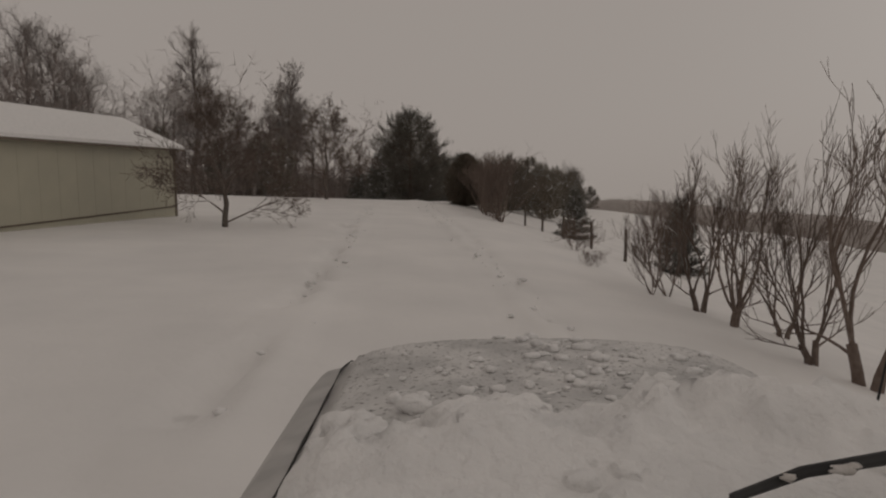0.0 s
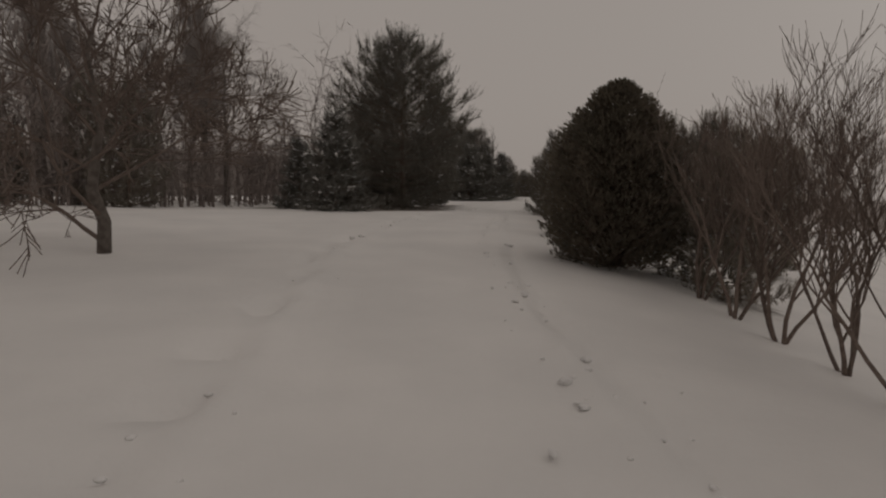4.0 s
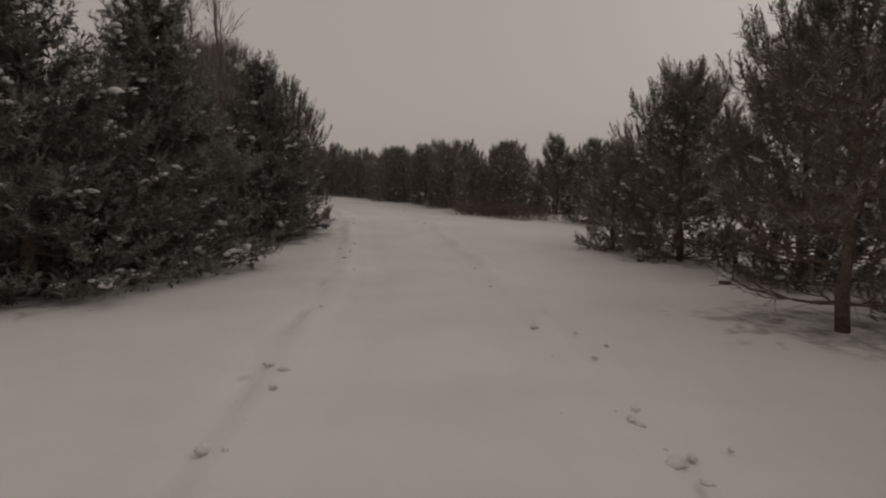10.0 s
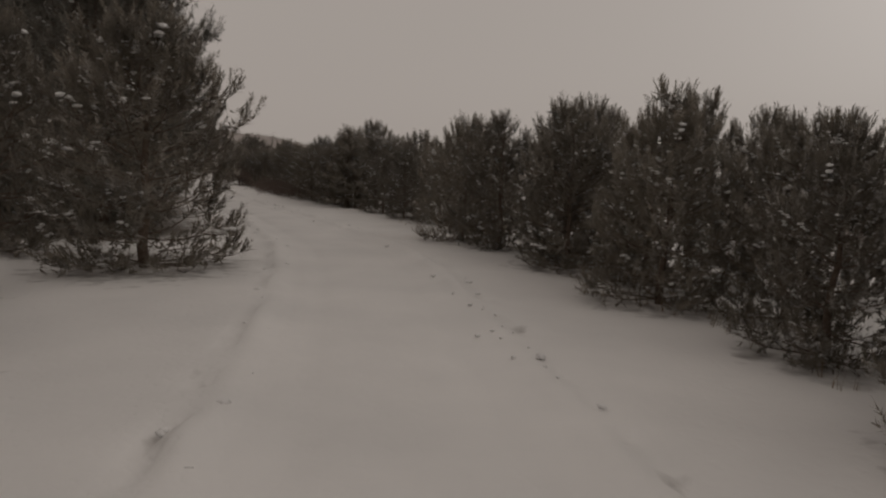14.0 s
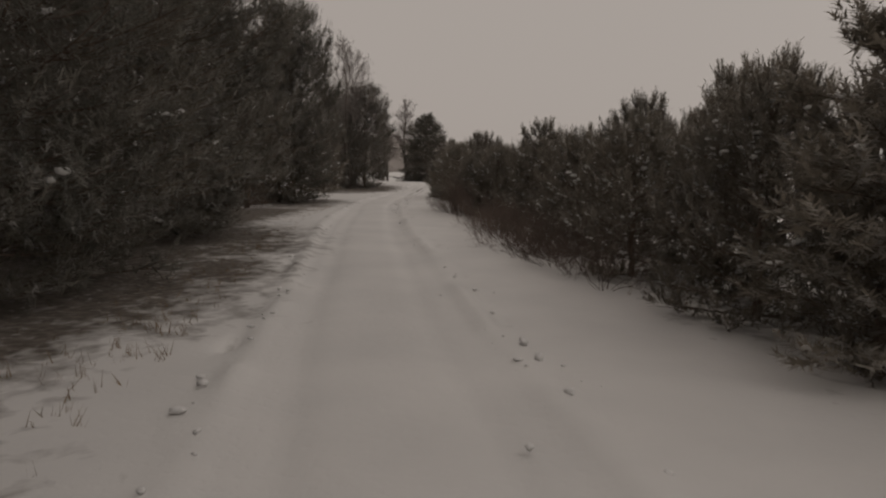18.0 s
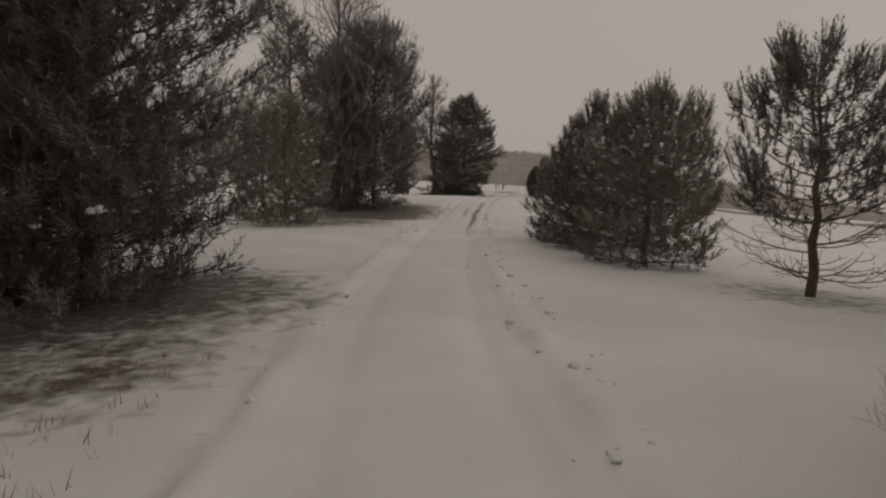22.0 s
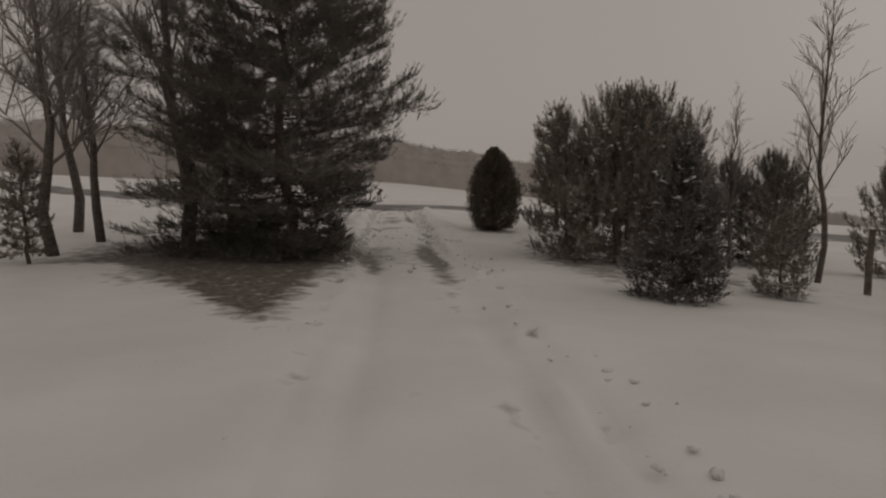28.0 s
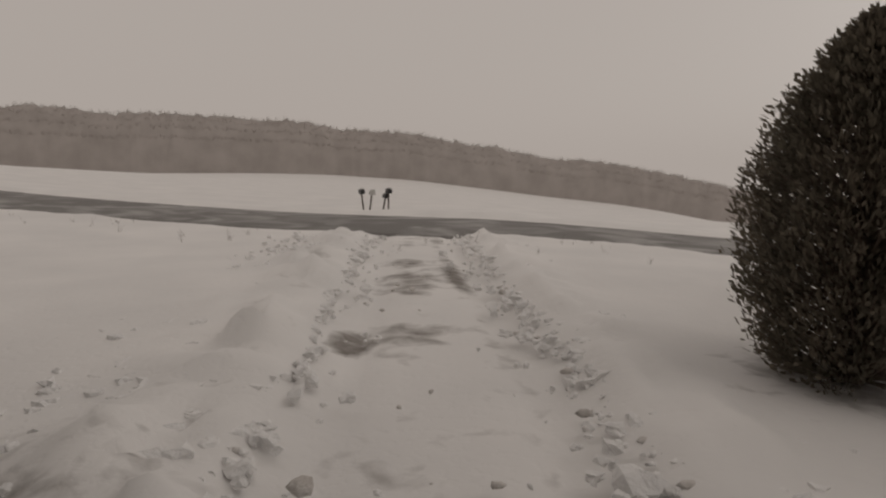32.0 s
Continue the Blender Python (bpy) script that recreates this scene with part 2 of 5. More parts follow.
def frost():
    m, nt, ln, p = material("snow_crust", (0.6, 0.6, 0.6), 0.7, 0.3)
    c = mixed(nt, ln, (0.68, 0.67, 0.66), (0.50, 0.495, 0.49), noise_fac(nt, ln, 5, 0.40, 0.62, 6))
    c = mixed(nt, ln, c, (0.16, 0.155, 0.15), noise_fac(nt, ln, 70, 0.56, 0.70, 4))
    ln.new(c, p.inputs["Base Color"])
    bump(nt, ln, p, noise_fac(nt, ln, 60, 0, 1, 6), 0.6, 0.01)
    return m


SNOW_FROST = frost()
PAINT_CAR = two_tone("paint_frosted", (0.52, 0.51, 0.50), (0.40, 0.395, 0.39), 9, 0.45, 0.4)


# ---- builders ----
RNG = random.Random(7)


class Acc:
    """Gathers triangles and tubes into one mesh."""

    def __init__(self):
        self.v, self.f, self.n = [], [], 0

    def add(self, verts, faces):
        self.f.extend([tuple(i + self.n for i in f) for f in faces])
        self.v.extend(verts)
        self.n += len(verts)

    def tube(self, pts, radii, sides=5, cap=True):
        """A tapering tube through the points."""
        base = self.n
        k = len(pts)
        for i, p in enumerate(pts):
            p = Vector(p)
            d = (Vector(pts[min(i + 1, k - 1)]) - Vector(pts[max(i - 1, 0)]))
            d = d.normalized() if d.length > 1e-9 else Vector((0, 0, 1))
            a = d.orthogonal().normalized()
            b = d.cross(a)
            for j in range(sides):
                t = 2 * math.pi * j / sides
                self.v.append(tuple(p + (a * math.cos(t) + b * math.sin(t)) * radii[i]))
        for i in range(k - 1):
            for j in range(sides):
                q = (j + 1) % sides
                self.f.append((base + i * sides + j, base + i * sides + q, base + (i + 1) * sides + q, base + (i + 1) * sides + j))
        if cap:
            self.f.append(tuple(base + (k - 1) * sides + j for j in range(sides)))
            self.f.append(tuple(base + sides - 1 - j for j in range(sides)))
        self.n += k * sides

    def blade(self, a, b, side):
        """A thin triangle from a to its tip at b."""
        self.v.extend([tuple(a - side), tuple(a + side), tuple(b)])
        self.f.append((self.n, self.n + 1, self.n + 2))
        self.n += 3

    def leaf(self, a, b, side):
        m = a.lerp(b, 0.55)
        self.v.extend([tuple(a), tuple(m + side), tuple(b), tuple(m - side)])
        self.f.append((self.n, self.n + 1, self.n + 2, self.n + 3))
        self.n += 4

    def blob(self, c, rx, ry, rz, rnd, seg=7, rings=4, rough=0.25):
        """A lumpy flattened ball."""
        base = self.n
        c = Vector(c)
        self.v.append(tuple(c + Vector((0, 0, rz))))
        for i in range(1, rings):
            th = math.pi * i / rings
            for j in range(seg):
                ph = 2 * math.pi * (j + 0.5 * (i % 2)) / seg
                k = 1 + rnd.uniform(-rough, rough)
                self.v.append(tuple(c + Vector((rx * k * math.sin(th) * math.cos(ph), ry * k * math.sin(th) * math.sin(ph), rz * k * math.cos(th)))))
        self.v.append(tuple(c - Vector((0, 0, rz))))
        last = base + 1 + (rings - 1) * seg
        for j in range(seg):
            q = (j + 1) % seg
            self.f.append((base, base + 1 + j, base + 1 + q))
            self.f.append((last, last - seg + q, last - seg + j))
            for i in range(rings - 2):
                o = base + 1 + i * seg
                self.f.append((o + j, o + seg + j, o + seg + q, o + q))
        self.n = last + 1

    def box(self, lo, hi):
        x0, y0, z0 = lo
        x1, y1, z1 = hi
        self.add([(x0, y0, z0), (x1, y0, z0), (x1, y1, z0), (x0, y1, z0), (x0, y0, z1), (x1, y0, z1), (x1, y1, z1), (x0, y1, z1)],
                 [(0, 3, 2, 1), (4, 5, 6, 7), (0, 1, 5, 4), (1, 2, 6, 5), (2, 3, 7, 6), (3, 0, 4, 7)])

    def mesh(self, name, mat, smooth=False):
        me = bpy.data.meshes.new(name)
        me.from_pydata(self.v, [], self.f)
        me.materials.append(mat)
        if smooth:
            me.polygons.foreach_set("use_smooth", [True] * len(me.polygons))
        me.update()
        return me


def part(name, acc, mat, parent, label="", smooth=False):
    ob = new(name, acc.mesh(name, mat, smooth))
    ob.parent = parent
    if label:
        tagged(ob, label)
    return ob


def rnd_dir(r):
    z = r.uniform(-1, 1)
    a = r.uniform(0, 2 * math.pi)
    s = math.sqrt(1 - z * z)
    return Vector((s * math.cos(a), s * math.sin(a), z))


def shoot(acc, a, d, length, n, needle, width, r, spread=1.0, ahead=0.45):
    """A bottle-brush shoot: needles all round a short twig."""
    d = d.normalized()
    e1 = d.orthogonal().normalized()
    e2 = d.cross(e1)
    for i in range(n):
        t = (i + r.random()) / n
        ang = r.uniform(0, 2 * math.pi)
        out = e1 * math.cos(ang) + e2 * math.sin(ang)
        p = a + d * (length * t)
        tip = p + (out * spread + d * (ahead + 0.5 * t)).normalized() * needle * r.uniform(0.7, 1.15)
        acc.blade(p, tip, d.cross(out) * width)


def brush(acc, a, d, length, n, needle, width, r):
    """A stiff upright shoot with needles standing out evenly all round it."""
    d = d.normalized()
    u = d.orthogonal().normalized()
    v = d.cross(u)
    for i in range(n):
        t = (i + r.random()) / n
        w = i * 2.4 + r.uniform(-0.3, 0.3)
        out = u * math.cos(w) + v * math.sin(w)
        p = a + d * length * t
        tip = p + (out * (1 - 0.45 * t) + d * (0.75 + 0.5 * t)).normalized() * needle * r.uniform(0.8, 1.1)
        acc.blade(p, tip, out.cross(d).normalized() * width * 0.5)


def limb_points(a, az, rise, length, bend, k=5):
    """Points of a limb that leaves a at the angle rise and curves by bend."""
    pts, p = [Vector(a)], Vector(a)
    for i in range(k):
        e = rise + bend * (i / (k - 1))
        p = p + Vector((math.cos(az) * math.cos(e), math.sin(az) * math.cos(e), math.sin(e))) * (length / k)
        pts.append(p)
    return pts


def along(pts, t):
    s = t * (len(pts) - 1)
    i = min(int(s), len(pts) - 2)
    return pts[i].lerp(pts[i + 1], s - i)


def conifer(label, seed, height, radius, mat, profile, whorl=0.42, per=6, rise=0.35, bend=0.55, first=0.02, shoots=7, needle=0.17, width=0.014,
            nneed=11, twigs=3, snow=0.35, candle=0.28, lean=0.0, droop_low=-0.35, inner=0.25, ragged=0.3, clear=None, front=False, lumps=1.0, over=0.0, fill=5, lift=0.6, ahead=0.45, candles=0, bare=0.0):
    """A pine or spruce: trunk, limbs in whorls, shoots of needles, and small lumps of snow lying on the limbs."""
    r = random.Random(seed)
    root = new("conifer_tree")
    trunk, limbs, crown, caps = Acc(), Acc(), Acc(), Acc()
    n = 9
    axis = [Vector((lean * height * (i / n) ** 1.5 + r.uniform(-1, 1) * 0.015 * height * (0 < i), r.uniform(-1, 1) * 0.015 * height * (0 < i), height * i / n)) for i in range(n + 1)]
    axis[0].z = -0.25
    r0 = 0.016 * height + 0.02
    trunk.tube(axis, [r0 * (1 - 0.93 * i / n) for i in range(n + 1)], 7)
    z = first * height
    px, pr = [p[0] for p in profile], [p[1] for p in profile]
    while z < height * 0.97:
        f = z / height
        reach = radius * float(np.interp(f, px, pr))
        for k in range(per if f < 0.8 else max(3, per - 2)):
            az = 2 * math.pi * (k + r.random() * 0.8) / per + z * 3.1
            ln = reach * r.uniform(1 - ragged, 1 + 0.55 * ragged)
            up = droop_low + (rise - droop_low) * min(1, f * 1.7) + r.uniform(-0.14, 0.14)
            a = along(axis, f + r.uniform(-0.02, 0.02))
            side = clear + over * min(1, max(0, (a.z - 2.3) / 0.8)) * (0.45 if front and a.z > 4.2 else 1) if clear else None
            if clear and math.cos(az) > 0:
                ln = min(ln, side * r.uniform(0.85, 1.0) / max(math.cos(az), 0.05))
            if front and math.sin(az) < -0.2 and a.z < 1.5:
                ln *= 0.55
            elif clear and math.cos(az) > 0 and a.z < (1.1 if front else 0.8):
                ln *= 0.5 if front else 0.65
            pts = limb_points(a, az, up, ln, bend * r.uniform(0.6, 1.3))
            for i, p in enumerate(pts):
                p.z = max(p.z, 0.04 * height ** 0.5 + 0.02 * i)
                if front:
                    p.x = min(p.x, side - 0.75 * max(0, p.y - 1.3 - 2 * (side - clear)))
            limbs.tube(pts, [max(0.006, 0.010 * height ** 0.5 * (1 - 0.8 * i / 5) * (0.5 + ln / radius * 0.5)) for i in range(6)], 4, False)
            stems = [(pts, 1.0)]
            for _ in range(twigs if ln > 0.35 * radius else max(1, twigs // 2)):
                t0 = r.uniform(0.25, 0.9)
                b = along(pts, t0)
                stems.append((limb_points(b, az + r.choice((-1, 1)) * r.uniform(0.4, 1.15), up + r.uniform(-0.1, 0.45), ln * (1.05 - t0) * r.uniform(0.5, 0.9) + 0.12, bend * 0.7, 3), 0.6))
                for p in stems[-1][0]:
                    p.z = max(p.z, 0.07 * height ** 0.5)
                    if clear:
                        p.x = min(p.x, side + 0.12 - (0.75 * max(0, p.y - 1.3 - 2 * (side - clear)) if front else 0))
            for sp, q in stems:
                if q < 1:
                    limbs.tube(sp, [0.009, 0.008, 0.006, 0.004], 3, False)
                if f < bare:
                    for _ in range(3):
                        p = along(sp, r.uniform(0.2, 1.0))
                        limbs.tube([p, p + (sp[-1] - sp[0]).normalized() * 0.15 + rnd_dir(r) * 0.22], [0.005, 0.003], 3, False)
                    continue
                for _ in range(int(fill * (1 if q == 1 else 0.5) * (0.4 + ln / radius))):
                    p = along(sp, r.uniform(0.05, 0.8)) + rnd_dir(r) * 0.12
                    shoot(crown, p, rnd_dir(r), 0.12, 6, needle * 1.1, width * 1.5, r)
                m = max(2, int(shoots * q * (0.4 + ln / radius)))
                for i in range(m):
                    t = inner + (1 - inner) * (i + r.random()) / m
                    p = along(sp, t)
                    d = (sp[-1] - sp[0]).normalized() * 0.8 + Vector((0, 0, lift)) + rnd_dir(r) * 0.6
                    shoot(crown, p, d, candle * r.uniform(0.45, 1.1), nneed, needle, width, r, 1.0, ahead)
                tip = (sp[-1] - sp[-2]).normalized() + Vector((0, 0, 0.55))
                shoot(crown, sp[-1], tip + Vector((0, 0, 1.2 * f)), candle * (1.2 + 0.7 * f), nneed + 5 + int(5 * f), needle, width, r, 1.0, ahead)
                for _ in range(candles):
                    d = (sp[-1] - sp[0]).normalized() * 0.45 + Vector((0, 0, 1)) + rnd_dir(r) * 0.3
                    brush(crown, along(sp, r.uniform(0.6, 1.0)), d, r.uniform(0.20, 0.42) * (0.75 + 0.5 * f), 34, needle * 0.72, width * 1.25, r)
                if r.random() < snow * q:
                    t = r.uniform(0.45, 0.98)
                    p = along(sp, t) + Vector((0, 0, 0.06))
                    s = r.choice((0.02, 0.03, 0.042, 0.062)) * r.uniform(0.8, 1.35) * lumps
                    dv = (sp[-1] - sp[0]).normalized()
                    for w in range(r.randint(1, 4)):
                        o = p + dv * s * (w * 1.5 - 1.5) + rnd_dir(r) * s * 0.5
                        caps.blob(o, s * r.uniform(0.8, 1.6), s * r.uniform(0.8, 1.5), s * r.uniform(0.35, 0.7), r, 5, 3, 0.4)
        z += whorl * r.uniform(0.75, 1.2) * (1 if f < 0.75 else 0.7)
    if candles:
        brush(crown, axis[-1] - Vector((0, 0, 0.1)), Vector((0, 0, 1)), 0.45, 44, needle * 0.8, width * 1.25, r)
    for _ in range(5):
        shoot(crown, axis[-1] - Vector((0, 0, r.uniform(0, 0.3))), Vector((r.uniform(-0.4, 0.4), r.uniform(-0.4, 0.4), 1)), candle * 1.5, nneed + 8, needle, width, r)
    part("trunk", trunk, BARK, root, "rough brown trunk", True)
    tagged(part("branchwork", limbs, BARK, root), "", "", "", "stuff")
    part("crown", crown, mat, root, "dark green needle crown")
    if caps.n:
        tagged(part("bough_snow", caps, SNOW, root, "specks of snow on the boughs", True), "", "", "", "stuff")
    tagged(root, label, "tree")
    return root


def cedar(label, seed, height, radius):
    """A dense clipped-looking arborvitae: flat sprays over a closed body with an uneven outline."""
    r = random.Random(seed)
    root = new("cedar_tree")
    trunk, limbs, crown = Acc(), Acc(), Acc()
    axis = [Vector((0, 0, -0.2)), Vector((0.02, 0, height * 0.5)), Vector((0, 0.02, height * 0.97))]
    trunk.tube(axis, [0.07, 0.045, 0.01], 7)
    for i in range(3400):
        h = r.random() ** 0.85
        z = height * (0.03 + 0.94 * h)
        reach = radius * math.sin(math.pi * min(1, 0.25 + 0.75 * h) ** 1.15) ** 0.75 * r.uniform(0.72, 1.06) + 0.04
        az = r.uniform(0, 2 * math.pi)
        a = Vector((0, 0, max(0.05, z - reach * 0.5)))
        b = Vector((math.cos(az) * reach, math.sin(az) * reach, z))
        if i % 3 == 0:
            limbs.tube([a, a.lerp(b, 0.6) - Vector((0, 0, 0.03)), b], [0.012, 0.008, 0.003], 3, False)
        d = (b - a).normalized()
        for _ in range(8):
            p = a.lerp(b, r.uniform(0.72, 1.0)) + rnd_dir(r) * 0.06
            q = p + (d + Vector((0, 0, 0.6)) + rnd_dir(r) * 0.6).normalized() * r.uniform(0.05, 0.11)
            crown.leaf(p, q, rnd_dir(r) * 0.017)
    part("trunk", trunk, BARK, root, "", True)
    part("branchwork", limbs, BARK, root)
    part("crown", crown, NEEDLE_CEDAR, root, "dense scaly brown-green sprays")
    tagged(root, label, "tree")
    return root


def branchy(acc, a, d, length, rad, depth, r, up=0.25, kids=(3, 5), angle=0.65, fine=0.0035, wob=0.16):
    """A bare limb that forks down to twigs."""
    pts, p, v = [a], a, d.normalized()
    k = 5 if depth > 1 else 3
    for i in range(k):
        v = (v + rnd_dir(r) * wob + Vector((0, 0, up * 0.12))).normalized()
        p = p + v * (length / k)
        pts.append(p)
    end = max(fine, rad * 0.45)
    acc.tube(pts, [rad + (end - rad) * i / k for i in range(k + 1)], 6 if rad > 0.03 else (4 if rad > 0.012 else 3), False)
    if depth == 0:
        return
    for _ in range(r.randint(*kids)):
        t = r.uniform(0.3, 1.0)
        side = v.cross(rnd_dir(r))
        if side.length < 1e-3:
            continue
        w = (v + side.normalized() * math.tan(angle * r.uniform(0.5, 1.15)) + Vector((0, 0, up))).normalized()
        branchy(acc, along(pts, t), w, length * r.uniform(0.45, 0.75), max(fine, rad * 0.5), depth - 1, r, up, kids, angle, fine, wob)


def bare_tree(label, seed, height, spread=0.62, fork=0.35, mat=None, depth=4, kids=(3, 5), rad=None, fine=0.006, nlimb=13, steep=0.0, wob=0.1):
    """A leafless broadleaf tree: trunk, then limbs that fork into twigs."""
    r = random.Random(seed)
    root = new("bare_tree")
    trunk, limbs = Acc(), Acc()
    rad = rad or 0.013 * height + 0.03
    pts = [Vector((0, 0, -0.25))]
    for i in range(1, 8):
        pts.append(Vector((r.uniform(-1, 1) * 0.02 * height, r.uniform(-1, 1) * 0.02 * height, height * 0.8 * i / 7)))
    trunk.tube(pts, [rad * (1.15 - 0.95 * i / 7) for i in range(8)], 8)
    for i in range(nlimb):
        t = fork + (1 - fork) * (i + r.random()) / nlimb
        az = i * 2.4 + r.uniform(-0.4, 0.4)
        e = min(1.45, 0.35 + 0.75 * t + steep)
        d = Vector((math.cos(az) * math.cos(e), math.sin(az) * math.cos(e), math.sin(e)))
        branchy(limbs, along(pts, t), d, height * spread * 0.5 * (1.15 - 0.55 * t), rad * (0.40 - 0.22 * t), depth - 1, r, 0.14, kids, 0.85 - 0.3 * steep, fine, wob)
    part("trunk", trunk, BARK_GREY, root, "grey bare trunk", True)
    part("branchwork", limbs, mat or TWIG, root, "leafless limbs and twigs")
    tagged(root, label, "tree")
    return root


def bare_shrub(label, seed, height, stems=7, splay=0.3, depth=3, kids=(2, 4), rad=0.028, fine=0.005, mat=None, angle=0.42, wob=0.16):
    """A leafless shrub: several stems from one foot, forking upwards."""
    r = random.Random(seed)
    root = new("bare_shrub")
    for i in range(stems):
        acc = Acc()
        az = 2 * math.pi * i / stems + r.uniform(-0.4, 0.4)
        s = splay * r.uniform(0.5, 1.4)
        d = Vector((math.cos(az) * s, math.sin(az) * s, 1))
        branchy(acc, Vector((math.cos(az) * 0.06, math.sin(az) * 0.06, -0.15)), d, height * r.uniform(0.6, 0.8), rad * r.uniform(0.7, 1.1), depth, r, 0.35, kids, angle, fine, wob)
        part("stem", acc, mat or TWIG, root)
    tagged(root, label, "shrub")
    return root


def trunked_shrub(label, seed, height, stems=5):
    """A tall shrub on short crooked trunks that fork low into winding stems with many fine twigs."""
    r = random.Random(seed)
    root = new("bare_shrub")
    for k in range(2):
        acc = Acc()
        az = k * 2.6 + r.uniform(-0.5, 0.5)
        foot = Vector((math.cos(az) * 0.07, math.sin(az) * 0.07, -0.15))
        mid = foot + Vector((math.cos(az) * 0.06, math.sin(az) * 0.06, 0.32))
        top = mid + Vector((math.cos(az) * 0.12 + r.uniform(-0.05, 0.05), math.sin(az) * 0.12, r.uniform(0.15, 0.3)))
        acc.tube([foot, mid, top], [0.075, 0.06, 0.055], 7)
        for i in range(stems):
            a = along([foot, mid, top], r.uniform(0.7, 1.0))
            w = az + r.uniform(-1.5, 1.5)
            lean = r.uniform(0.15, 0.55)
            branchy(acc, a, Vector((math.cos(w) * lean, math.sin(w) * lean, 1)), height * r.uniform(0.42, 0.56), r.uniform(0.020, 0.032), 4, r, 0.36, (2, 4), 0.56, 0.0030, 0.20)
        w = az + r.uniform(-0.4, 0.4)
        branchy(acc, along([foot, mid, top], 0.75), Vector((math.cos(w), math.sin(w), 0.35)), height * 0.3, 0.02, 2, r, 0.3, (3, 4), 0.7, 0.0034, 0.2)
        part("stem", acc, TWIG, root)
    tagged(root, label, "shrub")
    return root


def set_at(ob, x, y, turn=0.0, scale=1.0, sink=0.0, wide=1.0):
    ob.matrix_basis = Matrix.Translation((x, y, float(land(x, y)) - sink)) @ pose(0, 0, 0, 0, 0, turn) @ Matrix.Diagonal((scale * wide, scale * wide, scale, 1))
    return ob


def copy_at(ob, x, y, turn=0.0, scale=1.0, wide=1.0, label="", group=""):
    m = Matrix.Translation((x, y, float(land(x, y)))) @ pose(0, 0, 0, 0, 0, turn) @ Matrix.Diagonal((scale * wide, scale * wide, scale, 1))
    kept = ob.scale.copy()
    ob.scale = (1, 1, 1)
    c = copy_thing(ob, m)
    ob.scale = kept
    return tagged(c, label, "", group)


# ---- ground ----
def spaced(edges):
    """Lines from (start, end, step) stretches."""
    out = []
    for a, b, s in edges:
        out.extend(np.arange(a, b - 1e-6, s))
    out.append(edges[-1][1])
    return np.array(out)


def smooth_noise(x, y, scale, seed):
    """Value noise on a grid of random numbers."""
    g = np.random.RandomState(seed).rand(256, 256)
    fx, fy = x / scale + 1000, y / scale + 1000
    ix, iy = np.floor(fx).astype(int), np.floor(fy).astype(int)
    tx, ty = fx - ix, fy - iy
    tx, ty = tx * tx * (3 - 2 * tx), ty * ty * (3 - 2 * ty)
    a, b = g[ix % 256, iy % 256], g[(ix + 1) % 256, iy % 256]
    c, d = g[ix % 256, (iy + 1) % 256], g[(ix + 1) % 256, (iy + 1) % 256]
    return (a * (1 - tx) + b * tx) * (1 - ty) + (c * (1 - tx) + d * tx) * ty


def bell(v, c, w):
    return np.exp(-np.square((v - c) / w))


def near_any(x, y, spots):
    """How close a place lies to any of the round spots (x, y, radius): 1 inside, falling to 0."""
    out = np.zeros_like(x)
    for sx, sy, sr, *more in spots:
        d = np.hypot(x - sx, y - sy) / sr
        out = np.maximum(out, np.clip(1.6 - 1.15 * d, 0, 1) * (more[0] if more else 0.85))
    return out


